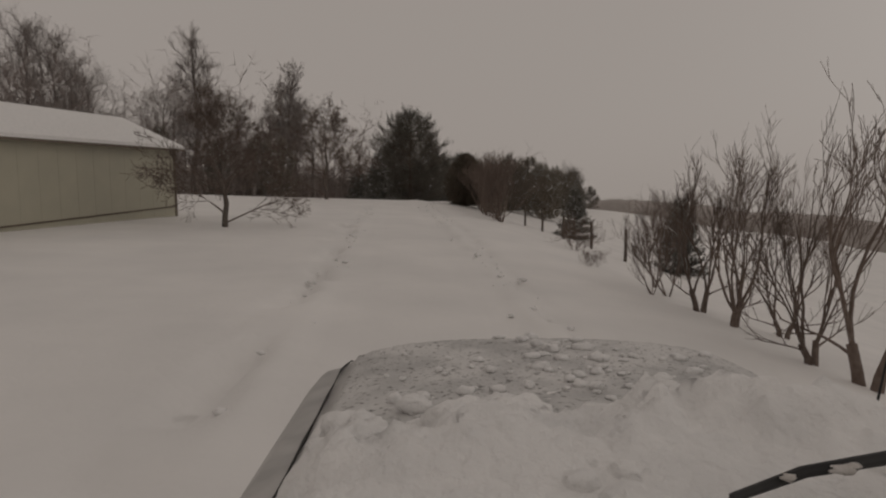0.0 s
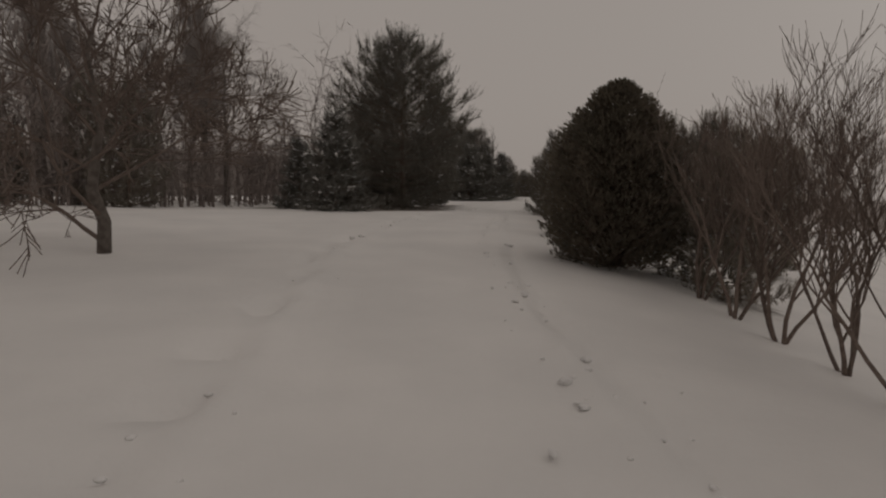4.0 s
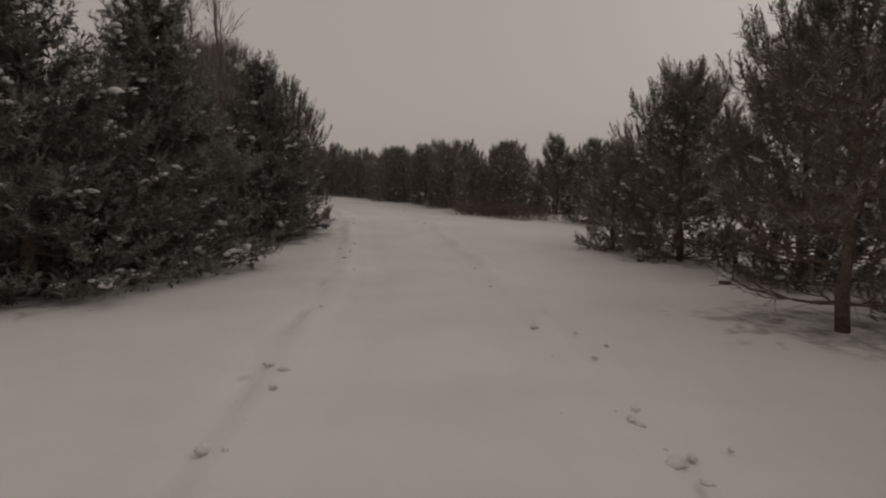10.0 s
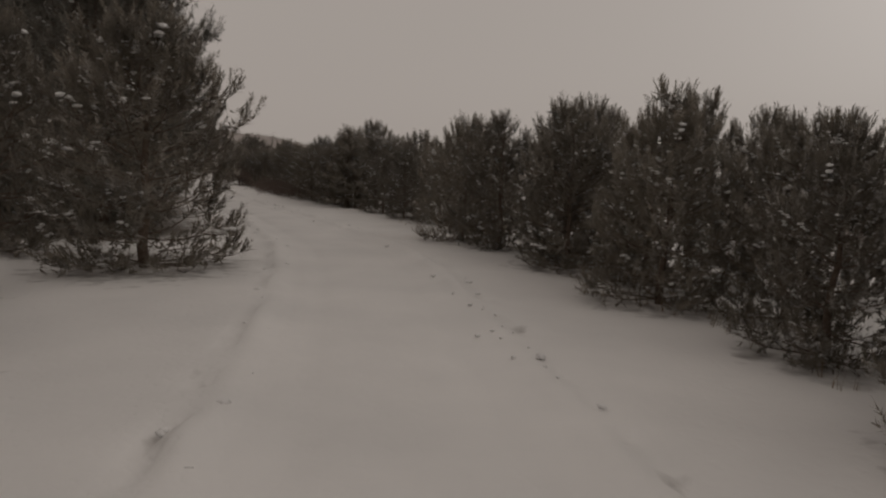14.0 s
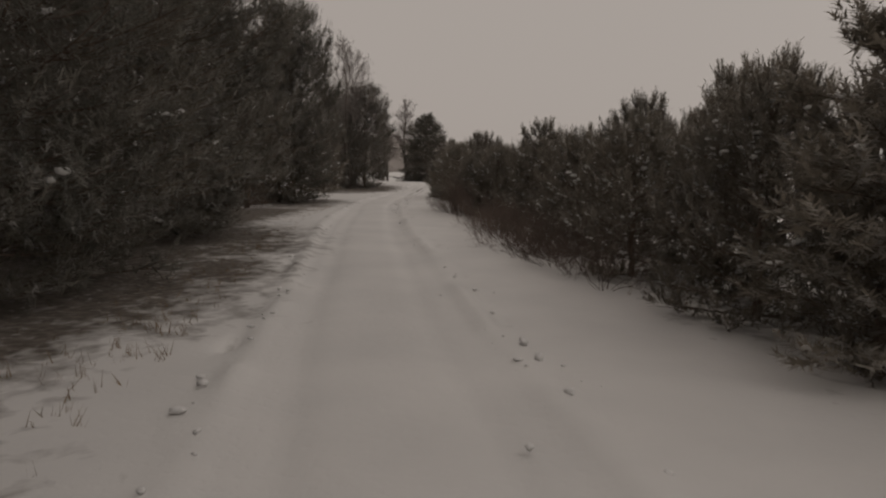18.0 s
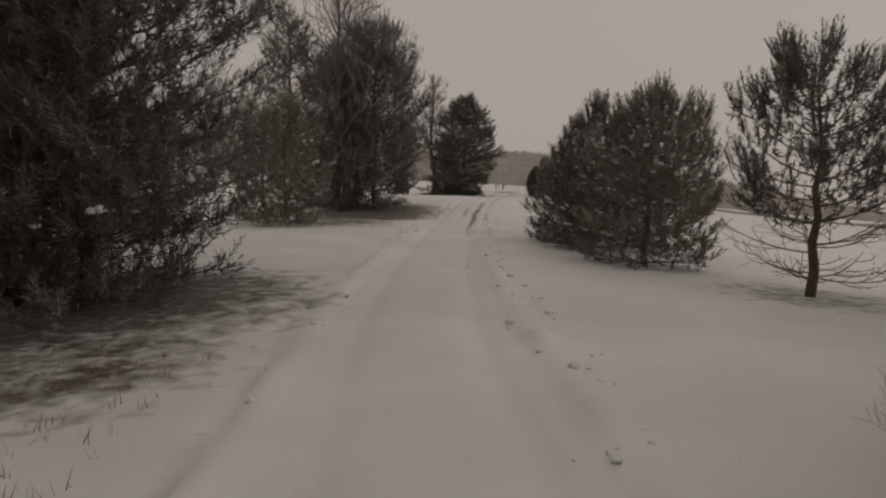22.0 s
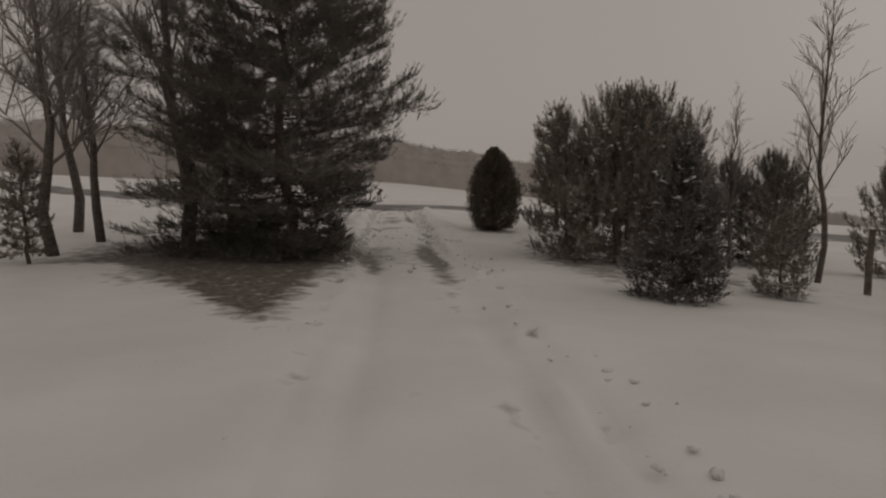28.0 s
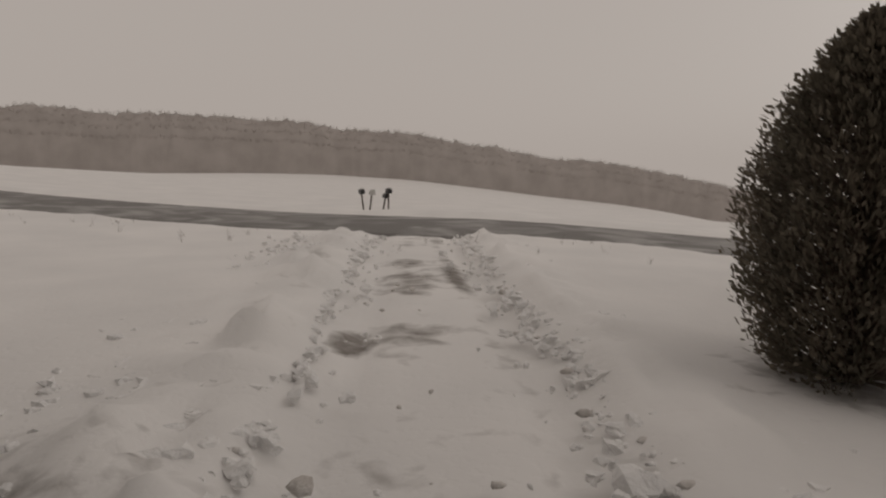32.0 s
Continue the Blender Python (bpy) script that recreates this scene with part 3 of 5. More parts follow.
def build_ground(spots):
    us = spaced([(-700, -200, 50), (-200, -60, 14), (-60, -20, 4), (-20, -8, 0.8), (-8, -2.4, 0.28), (-2.4, 2.6, 0.10), (2.6, 8, 0.28), (8, 20, 0.8), (20, 60, 4), (60, 200, 14), (200, 700, 50)])
    ys = spaced([(-500, -60, 40), (-60, -6, 3), (-6, 2, 0.5), (2, 222, 0.20), (222, 232, 0.4), (232, 300, 3), (300, 420, 10), (420, 900, 40)])
    u, y = np.meshgrid(us, ys)
    x = u + lane_x(y)
    z = land(x, y)
    past, side = road_offset(x, y)
    on_road = np.clip((past + 0.5) / 0.5, 0, 1) * np.clip((ROAD_W + 0.5 - past) / 0.5, 0, 1)
    lane = np.where((y > -30) & (past < 0.3), 1.0, 0.0)
    n1, n2 = smooth_noise(x, y, 0.35, 3), smooth_noise(x, y, 0.9, 4)
    n3, n4 = smooth_noise(x, y, 6, 5), smooth_noise(x, y, 0.18, 6)
    c = u - 0.17
    body = np.clip((1.28 - np.abs(c)) / 0.2, 0, 1)
    z = z - lane * body * np.interp(y, [0, 100, 150, 215], [0.025, 0.03, 0.05, 0.09]) * np.clip((0.2 - past) / 2.5, 0, 1)
    deep = np.interp(y, [0, 60, 130, 160, 200, 215], [0.25, 0.45, 0.7, 1.0, 1.1, 1.2])
    rim = np.interp(y, [0, 150, 162, 172, 190, 203, 208], [1.48, 1.48, 1.2, 1.0, 1.1, 1.5, 1.6])
    n5, n6 = smooth_noise(x, y, 0.28, 15), smooth_noise(x, y, 1.6, 16)
    broken_line = np.zeros_like(x)
    for s in (-1, 1):
        crumb = np.clip(n2 * 1.7 - 0.45, 0, 1)
        edge = bell(c, s * (rim - 0.12 + 0.14 * (n3 - 0.5)), 0.13)
        z = z + lane * edge * (0.012 + 0.15 * crumb * n1) * (0.35 + 0.75 * deep)
        scuff = bell(c, s * (rim + 0.05 + 0.22 * (n6 - 0.5)), 0.12) * np.clip(n5 * 3.2 - 1.55, 0, 1) * np.clip(n6 * 3 - 0.7, 0, 1)
        z = z - lane * scuff * 0.09
        broken_line = np.maximum(broken_line, scuff)
        rut = bell(c, s * 0.72 + 0.22 * (n3 - 0.5), 0.17)
        z = z - lane * rut * 0.045 * deep * (0.6 + 0.8 * n2)
    trail = bell(u, -1.42 + 0.7 * (n6 - 0.5), 0.26) * np.clip(smooth_noise(x, y, 0.45, 12) * 3.4 - 1.55, 0, 1) * np.interp(y, [2, 5, 38, 55], [0, 1, 1, 0])
    z = z - lane * trail * 0.2
    groove = bell(c, 1.68 + 0.1 * (n3 - 0.5), 0.12) * np.interp(y, [2, 5, 40, 55], [0, 1, 1, 0]) * (0.4 + 0.9 * n2)
    z = z - lane * groove * 0.06
    bank = lane * np.clip((y - 200) / 5, 0, 1) * np.clip((-past - 0.3) / 1.6, 0, 1) * (1.3 * bell(c, -1.75, 0.6) + 0.7 * bell(c, 1.75, 0.4))
    z = z + bank * (0.04 + 0.14 * np.clip(n1 + n2 - 0.75, 0, 1) + 0.16 * n4 * n1)
    verge = (bell(past, -0.5, 0.7) + bell(past, ROAD_W + 0.6, 0.8)) * (1 - lane * body)
    z = z + verge * (0.02 + 0.09 * n2)
    z = z + (1 - lane * body) * (0.10 * (n3 - 0.5) + 0.008 * (n2 - 0.5)) * np.clip(1 - on_road, 0, 1)
    z = z - on_road * 0.14
    # needle litter and painted shade under the evergreens, and churned slush in the wheel tracks
    litter_shade = near_any(x, y, spots)
    strip = np.clip(np.minimum((y - 108) / 5, (151 - y) / 6), 0, 1)
    litter_shade = np.maximum(litter_shade, strip * np.clip((-u - np.interp(y, [138, 141, 146, 149], [1.75, 1.35, 1.35, 1.75]) - 0.5 * n3) / 1.8, 0, 1) * np.clip((12 + u) / 3, 0, 1) * 1.5)
    litter_shade = np.maximum(litter_shade, 0.42 * strip * np.clip((u - 3.2) / 1.2, 0, 1) * np.clip((9 - u) / 3, 0, 1))
    last = np.clip(np.minimum((y - 189.8 - 1.6 * np.clip(-u - 1.3, 0, 5) - 0.7 * n3) / 1.2, (206 - y) / 3), 0, 1)
    litter_shade = np.maximum(litter_shade, last * np.clip((-u - 0.95 - 0.4 * n3) / 0.8, 0, 1) * np.clip((9.5 + u) / 3, 0, 1) * 1.6)
    litter_shade = np.maximum(litter_shade, 1.0 * last * np.clip((u - 2.4 - 0.8 * n3) / 1.2, 0, 1) * np.clip((9 - u) / 3, 0, 1) * np.clip((y - 193.5) / 2, 0, 1))
    litter_shade = np.where(np.abs(u) > 40, 0, litter_shade)
    wet = np.interp(y, [50, 56, 66, 70, 128, 150, 160, 164, 176, 188, 195, 197, 203, 206, 216], [0.0, 0.85, 0.85, 0.0, 0.25, 0.3, 0.7, 1.2, 1.25, 0.45, 0.5, 1.4, 1.4, 1.0, 0.9])
    track = np.interp(y, [50, 58, 66, 72, 160, 168, 178, 196, 203, 212], [0.7, 0.85, 1.25, 1.3, 0.75, 0.62, 0.66, 0.5, 0.8, 0.5])
    mud_shade = bell(c, track + 0.12 * (n6 - 0.5), np.interp(y, [160, 168, 190, 197, 203, 208], [0.08, 0.13, 0.13, 0.24, 0.28, 0.17])) * wet + 1.2 * bell(c, -0.88, 0.2) * bell(y, 198.6, 3.2) + 0.8 * bell(c, 0.17, 0.13) * bell(y, 175, 4) + 0.4 * bell(c, 0, 0.9) * np.clip((y - 184) / 14, 0, 1)
    mud_shade = mud_shade * np.maximum(np.clip(1.9 * smooth_noise(x * 1.6, y, 2.3, 9) - 0.25, 0.1, 1.2), 1.35 * np.maximum(bell(y, 174, 9), bell(y, 200, 3.5))) * lane + bank * 0.25
    mud_shade = np.maximum(mud_shade, 1.5 * np.clip(1.9 - np.hypot(x + 3.3, (y - 207.75) * 0.6) / 0.17, 0, 1))
    cross = bell(c, -0.2, 0.55) * np.clip((y - 206) / 2, 0, 1) * np.clip((-past - 0.2) / 1.0, 0, 1) * np.clip(3.2 * smooth_noise(x * 0.55, y * 1.6, 1.3, 14) - 1.35, 0, 1.15)
    mud_shade = np.maximum(mud_shade, cross * lane)
    # scuffed edges: dark bits, with the shade of their dents painted in
    mud_shade = np.maximum(mud_shade, lane * broken_line * np.interp(y, [0, 100, 150, 200], [0.5, 0.7, 1.0, 0.9]))
    # trail dents greyed: the shade of the footprints is put into the colour
    mud_shade = np.maximum(mud_shade, lane * np.clip(trail - 0.35, 0, 1) * 0.7)
    rows, cols = u.shape
    verts = np.stack([x, y, z], -1).reshape(-1, 3)
    i = np.arange(rows * cols).reshape(rows, cols)
    quads = np.stack([i[:-1, :-1], i[:-1, 1:], i[1:, 1:], i[1:, :-1]], -1).reshape(-1, 4)
    me = bpy.data.meshes.new("ground")
    me.vertices.add(len(verts))
    me.vertices.foreach_set("co", verts.ravel())
    me.loops.add(quads.size)
    me.loops.foreach_set("vertex_index", quads.ravel())
    me.polygons.add(len(quads))
    me.polygons.foreach_set("loop_start", np.arange(0, quads.size, 4))
    me.polygons.foreach_set("use_smooth", np.ones(len(quads), bool))
    me.update()
    for name, val in (("litter_shade", litter_shade), ("mud_shade", mud_shade)):
        at = me.attributes.new(name, "FLOAT", "POINT")
        at.data.foreach_set("value", val.ravel().astype(np.float32))
    me.materials.append(SNOW_GROUND)
    return tagged(new("ground", me), "snow-covered ground with a ploughed lane and needle litter", "ground", "", "structure")


def build_road():
    """The public road across the end of the lane, a slab with a cambered top."""
    acc = Acc()
    s = np.linspace(-150, 90, 121)
    off = np.concatenate([[-0.34], np.linspace(-0.3, ROAD_W + 0.3, 9), [ROAD_W + 0.34]])
    for a in s:
        for p in off:
            x = ROAD_P[0] + ROAD_D[0] * a - ROAD_D[1] * p
            y = ROAD_P[1] + ROAD_D[1] * a + ROAD_D[0] * p
            acc.v.append((x, y, float(land(x, y)) - 0.09 + 0.05 * math.sin(math.pi * min(1, max(0, p / ROAD_W))) - (0.4 if p < -0.31 or p > ROAD_W + 0.31 else 0.0)))
    m = len(off)
    for i in range(len(s) - 1):
        for j in range(m - 1):
            acc.f.append((i * m + j, (i + 1) * m + j, (i + 1) * m + j + 1, i * m + j + 1))
    acc.n = len(acc.v)
    return tagged(new("road", acc.mesh("road", ASPHALT, True)), "wet asphalt road with thin slush, crossing the lane's end", "road", "", "structure")


def crumble(name, label, count, ys, us, sizes, seed, mat, flat=0.6, rough=0.35, smooth=True):
    """Loose lumps of snow strewn along the lane, as one joined object."""
    r = random.Random(seed)
    acc = Acc()
    for _ in range(count):
        y = r.uniform(*ys)
        u = r.choice(us)
        x = float(lane_x(y)) + r.gauss(u[0], u[1])
        if road_offset(x, y)[0] > -0.4:
            continue
        s = r.uniform(*sizes) * r.choice((0.5, 0.7, 1.0, 1.0, 1.5))
        acc.blob((x, y, float(land(x, y)) + s * 0.15), s * r.uniform(0.8, 1.4), s * r.uniform(0.8, 1.4), s * flat * r.uniform(0.7, 1.3), r, 6, 4, rough)
    return tagged(new(name, acc.mesh(name, mat, smooth)), label, "snow", "", "stuff")


def grass(name, label, count, place, seed, hmin, hmax, mat):
    """Dry stalks standing out of the snow, as one joined object."""
    r = random.Random(seed)
    acc = Acc()
    for _ in range(count):
        x, y = place(r)
        a = Vector((x, y, float(land(x, y)) - 0.05))
        for _ in range(r.randint(3, 7)):
            h = r.uniform(hmin, hmax)
            acc.blade(a + rnd_dir(r) * 0.05, a + Vector((r.gauss(0, 0.3) * h, r.gauss(0, 0.3) * h, h)), Vector((r.uniform(-1, 1), r.uniform(-1, 1), 0)) * 0.005)
    return tagged(new(name, acc.mesh(name, mat)), label, "grass", "", "stuff")


# ---- kinds of trees, each built once ----
class Kind:
    """A thing that is built once and then copied; the first place takes the original."""

    def __init__(self, ob):
        tops = [max(v.co.z for v in o.data.vertices) for o in (ob, *ob.children_recursive) if o.data]
        self.ob, self.height, self.used = ob, max(tops), False

    def put(self, x, y, height, turn=0.0, wide=1.0, label="", group=""):
        s = height / self.height
        if not self.used:
            self.used = True
            return tagged(set_at(self.ob, x, y, turn, s, 0, wide), label, "", group)
        return copy_at(self.ob, x, y, turn, s, wide, label, group)


PINE_LABEL = "young pine with dark needles and specks of snow"
P_PINE = [[(0, 0.85), (0.15, 1.0), (0.45, 0.95), (0.68, 0.66), (0.86, 0.34), (1, 0.10)], [(0, 0.8), (0.2, 1.0), (0.5, 0.88), (0.72, 0.58), (0.9, 0.26), (1, 0.08)],
          [(0, 0.9), (0.2, 1.0), (0.45, 0.84), (0.66, 0.54), (0.84, 0.28), (1, 0.07)], [(0, 0.75), (0.15, 0.9), (0.42, 1.0), (0.65, 0.78), (0.85, 0.42), (1, 0.12)]]
P_GREAT = [(0, 0.9), (0.1, 1.0), (0.4, 0.92), (0.65, 0.66), (0.85, 0.34), (0.95, 0.16), (1, 0.04)]
P_SPRUCE = [(0, 0.92), (0.1, 1.0), (0.35, 0.78), (0.6, 0.5), (0.85, 0.2), (1, 0.03)]
P_WHITE = [[(0, 0.92), (0.08, 1.0), (0.3, 0.80), (0.6, 0.70), (0.85, 0.47), (0.95, 0.26), (1, 0.06)], [(0, 0.9), (0.1, 1.0), (0.35, 0.85), (0.6, 0.62), (0.8, 0.40), (0.93, 0.2), (1, 0.05)]]
PINE_FORM = dict(whorl=0.44, per=6, rise=0.34, bend=0.75, shoots=3, needle=0.115, width=0.0110, nneed=12, twigs=4, candle=0.24, lift=0.8, inner=0.38, droop_low=-0.16, ragged=0.26)
PINES = [Kind(conifer(PINE_LABEL, 11 + i, 4.0, rd, NEEDLE_PINE, P_PINE[i], snow=0.95, fill=6, lean=0.012 * (i - 1), candles=3, lumps=0.85, **PINE_FORM)) for i, rd in enumerate((1.7, 1.85, 1.55, 1.75))]
LIMBED = Kind(conifer("pine with a bare trunk and dead lower limbs", 17, 4.4, 1.9, NEEDLE_PINE, P_PINE[3], snow=0.5, fill=5, candles=3, first=0.10, bare=0.26, lumps=0.85, **PINE_FORM))
SPRUCES = [Kind(conifer("spruce with snow lying on its boughs", 31 + i, 4.0, rd, NEEDLE_SPRUCE, P_SPRUCE, whorl=0.25, per=7, rise=0.15, bend=0.35, shoots=7, needle=0.09,
                        width=0.012, nneed=9, twigs=4, snow=0.75, candle=0.2, droop_low=-0.2, lumps=0.75, fill=7)) for i, rd in enumerate((1.4, 1.25))]
WHITES = [Kind(conifer("tall white pine with long soft boughs", 51 + i, 10.0, rd, NEEDLE_WHITE, P_WHITE[i], whorl=0.5, per=9, rise=0.3, bend=0.45, shoots=11, needle=0.16,
                       width=0.0105, nneed=11, twigs=7, snow=0.12, candle=0.30, droop_low=-0.12, inner=0.22, clear=2.9, over=1.6, fill=7)) for i, rd in enumerate((4.8, 4.1))]
GREAT = Kind(conifer("large white pine with long soft boughs", 61, 9.4, 5.4, NEEDLE_WHITE, P_GREAT, whorl=0.46, per=9, rise=0.3, bend=0.4, shoots=14, needle=0.13,
                     width=0.0065, nneed=15, ahead=0.8, twigs=8, snow=0.15, candle=0.28, droop_low=-0.12, inner=0.2, clear=3.3, ragged=0.25, over=2.2, fill=9))
END = Kind(conifer("full white pine with long drooping boughs", 63, 10.2, 4.8, NEEDLE_WHITE, P_GREAT, whorl=0.44, per=10, rise=0.15, bend=0.3, shoots=16, needle=0.13,
                   width=0.0052, nneed=19, twigs=8, snow=0.12, candle=0.22, ahead=1.0, droop_low=-0.2, inner=0.2, clear=2.5, ragged=0.3, front=True, over=1.9, fill=20))
DEAD = Kind(conifer('pine with bare dead lower limbs', 67, 10.0, 3.6, NEEDLE_WHITE, P_GREAT, whorl=0.5, per=7, rise=0.25, bend=0.35, shoots=9, needle=0.14,
                    width=0.009, nneed=10, twigs=6, snow=0.2, candle=0.24, droop_low=0.0, inner=0.35, fill=4, clear=2.8, over=0.6, bare=0.34))
SPARSE = Kind(conifer("thin-crowned pine with gaps between its boughs", 71, 4.4, 1.15, NEEDLE_PINE, [(0.1, 0.8), (0.3, 1.0), (0.6, 0.75), (0.85, 0.4), (1, 0.05)], whorl=0.34, per=5, rise=0.2, bend=0.4, first=0.12, shoots=8, needle=0.12,
                      width=0.012, nneed=11, twigs=3, snow=0.10, candle=0.2))
CEDARS = [Kind(cedar("dense dark arborvitae standing in the snow", 81 + i, 3.0, rd)) for i, rd in enumerate((0.95, 1.2))]
BARES = [Kind(bare_tree("tall leafless broadleaf tree", 91 + i, 10.0, sp, fk, TWIG_MID, 4, (4, 7), None, 0.0042, nl, st, 0.13)) for i, (sp, fk, nl, st) in enumerate(((0.5, 0.28, 16, 0.1), (0.62, 0.36, 15, 0.0), (0.36, 0.3, 17, 0.3)))]
POPLAR = Kind(bare_tree('slender leafless tree with steep thin branches', 97, 6.0, 0.36, 0.3, TWIG_MID, 3, (3, 5), 0.055, 0.004, 16, 0.42))
APPLES = [Kind(bare_tree("low leafless apple tree with spreading limbs", 101, 3.6, 0.95, 0.08, None, 5, (3, 5), 0.085, 0.006, 13, 0.0, 0.14))]
SHRUBS = [Kind(bare_shrub("tall leafless shrub with many upright stems", 111 + i, 4.0, 4, 0.40 + 0.10 * i, 4, (3, 5), 0.05, 0.0042, None, 0.55, 0.2)) for i in range(3)]
TRUNKED = [Kind(trunked_shrub("tall leafless shrub forking low into many stems", 141 + i, 3.2, 3 + i)) for i in range(3)]
LOWS = [Kind(bare_shrub("low leafless bush poking out of the snow", 121 + i, 1.5, 11, 0.95, 3, (3, 4), 0.012, 0.003, None, 0.75, 0.3)) for i in range(2)]
SPOTS = []


def pine(x, y, h, wide=1.0, i=None, label=""):
    k = RNG.randrange(len(PINES)) if i is None else i
    # litter ring that also paints in the shade under the pine
    SPOTS.append((x, y, 0.34 * h * wide))
    return PINES[k].put(x, y, h, RNG.uniform(0, 360), wide, label, "pines along the lane")


def white(x, y, h, wide=1.0, i=0, label="", turn=0.0):
    SPOTS.append((x, y, 0.36 * h * wide, 1.5))
    return WHITES[i].put(x, y, h, turn, wide, label)


def spruce(x, y, h, wide=1.0, i=0, label=""):
    SPOTS.append((x, y, 0.30 * h * wide))
    return SPRUCES[i].put(x, y, h, RNG.uniform(0, 360), wide, label)


# start of the lane: shrubs, evergreens by the fence, the great pine
for k, (x, y, h) in enumerate(((4.36, 6.35, 3.7), (4.18, 7.0, 3.1), (4.11, 8.9, 3.15), (4.02, 9.8, 2.7), (4.9, 9.0, 2.8))):
    TRUNKED[k % 3].put(x, y, h, RNG.uniform(0, 360), 0.95, "", "shrubs beside the lane")
for x, y, h in ((3.95, 11.04, 2.0), (3.58, 10.76, 1.5), (4.1, 12.2, 2.0)):
    SHRUBS[RNG.randrange(3)].put(x, y, h, RNG.uniform(0, 360), 1.0, "", "shrubs beside the lane")
for y in np.arange(28.4, 38.4, 1.1):
    SHRUBS[RNG.randrange(3)].put(float(2.75 - 0.05 * (y - 28)) + RNG.uniform(-0.2, 0.2), float(y), RNG.uniform(3.3, 3.9), RNG.uniform(0, 360), 1.55 if y < 30 else 1.05, "", "shrubs beside the lane")
CEDARS[1].put(1.45, 40.0, 3.4, 0, 1.0, "broad dark arborvitae at the end of the shrub row")
for x, y, h in ((3.1, 40.2, 3.3), (3.2, 38.8, 3.0)):
    pine(x, y, h, 0.9)
spruce(8.4, 22.3, 3.0, 1.0, 0, "young spruce by the fence, dusted with snow")
spruce(6.7, 32.0, 2.9, 1.1, 1, "small spruce by the fence, dusted with snow")
for x, y, h in ((4.0, 19.2, 1.35), (4.35, 21.0, 1.2), (3.2, 13.8, 0.5), (3.5, 14.3, 0.45)):
    LOWS[RNG.randrange(2)].put(x, y, h, RNG.uniform(0, 360))
APPLES[0].put(-5.85, 16.9, 3.8, 20, 1.1)
BARES[2].put(-3.4, 92.6, 4.2, 30, 0.6, 'small leafless tree alone in the field')
APPLES[0].put(-7.15, 39.0, 6.2, 140, 1.0, "leafless tree with a dense twiggy crown")
LOWS[0].put(-7.8, 32.4, 0.8, 10, 0.9, "heap of brush half buried in snow")
GREAT.put(-3.15, 62.8, 9.9, -12, 0.95, "large white pine beside the bend of the lane")
# litter made denser here to paint the shade under the great pine
SPOTS.extend([(-4.2, 62.6, 4.2, 1.6), (-2.9, 58.4, 2.3, 1.6), (-3.1, 61.0, 2.6, 1.6), (-2.6, 64.6, 2.4, 1.5), (-5.2, 56.2, 2.6, 1.5), (-7.5, 60.0, 3.5, 1.6)])
white(-6.0, 67.6, 6.6, 0.7, 1, 'tall white pine standing behind another', 180)
white(-4.4, 69.5, 9.0, 0.72, 0, 'white pine standing behind a larger one', 170)
for x, y, h in ((-6.9, 63.0, 3.2), (-6.2, 66.0, 3.2), (-3.6, 68.2, 3.0)):
    pine(x, y, h, 1.1)
SPOTS.extend([(-1.8, 66.6, 2.2, 1.25), (-2.0, 68.6, 2.4, 1.3)])
white(-1.35, 69.2, 8.0, 0.64, 1, 'slim white pine with snow-dusted boughs near the bend', 0)
spruce(-5.35, 52.9, 4.1, 1.1, 0)
spruce(-7.6, 57.5, 3.4, 1.1, 1)

# evergreens on the right of the first stretch
for x, y, h in ((2.2, 44.6, 3.5), (2.9, 48.5, 3.2), (3.6, 51.5, 3.1), (3.2, 54.6, 2.9), (4.2, 58.9, 4.1), (4.8, 46.0, 3.9), (5.6, 49.5, 3.8), (6.4, 53.0, 3.9), (7.6, 56.0, 5.0), (6.6, 60.5, 5.4), (8.6, 50.5, 4.2), (7.4, 46.0, 4.2), (5.6, 58.0, 3.6), (5.4, 56.4, 3.4), (5.0, 53.4, 3.3), (4.7, 51.0, 3.2), (5.6, 61.6, 4.2)):
    pine(x, y, h)
LIMBED.put(8.5, 69.4, 3.9, 300, 1.1)
SPOTS.append((8.5, 69.4, 1.3))
for x, y, h in ((7.9, 72.2, 3.0), (8.6, 75.0, 2.9), (13.4, 82.2, 3.6), (10.8, 72.0, 3.9), (11.6, 75.6, 3.8), (13.5, 85.2, 4.2), (13.1, 87.0, 2.6), (13.0, 79.4, 4.2), (14.8, 83.0, 4.8), (15.1, 87.2, 4.7), (14.6, 76.0, 4.8), (16.4, 79.6, 5.2)):
    pine(x, y, h)
LIMBED.put(10.95, 79.4, 4.2, 120, 1.1)
SPOTS.append((10.95, 79.6, 1.5))
BARES[1].put(17.2, 85.0, 6.6, 70, 1.0)
POPLAR.put(10.4, 64.0, 5.6, 40, 1.0)
POPLAR.put(15.4, 81.0, 6.4, 200, 0.9)
SHRUBS[1].put(14.6, 89.1, 3.0, 30, 0.9, "bare multi-stemmed tree at the edge of the clearing")

# spruces on the left before the bend, and the pines of the bend
for x, y, h, w, i in ((1.9, 85.0, 5.5, 1.1, 0), (3.5, 86.8, 5.6, 1.1, 1), (5.6, 91.6, 4.9, 1.0, 0), (3.0, 90.0, 5.6, 1.05, 1), (0.9, 87.6, 5.0, 1.0, 1)):
    spruce(x, y, h, w, i)
pine(6.3, 93.5, 4.5, 0.95, 0)
pine(6.6, 97.6, 2.5, 1.1, 2)
POPLAR.put(3.9, 93.0, 8.0, 80, 0.8)
POPLAR.put(4.6, 90.4, 7.4, 10, 0.8)
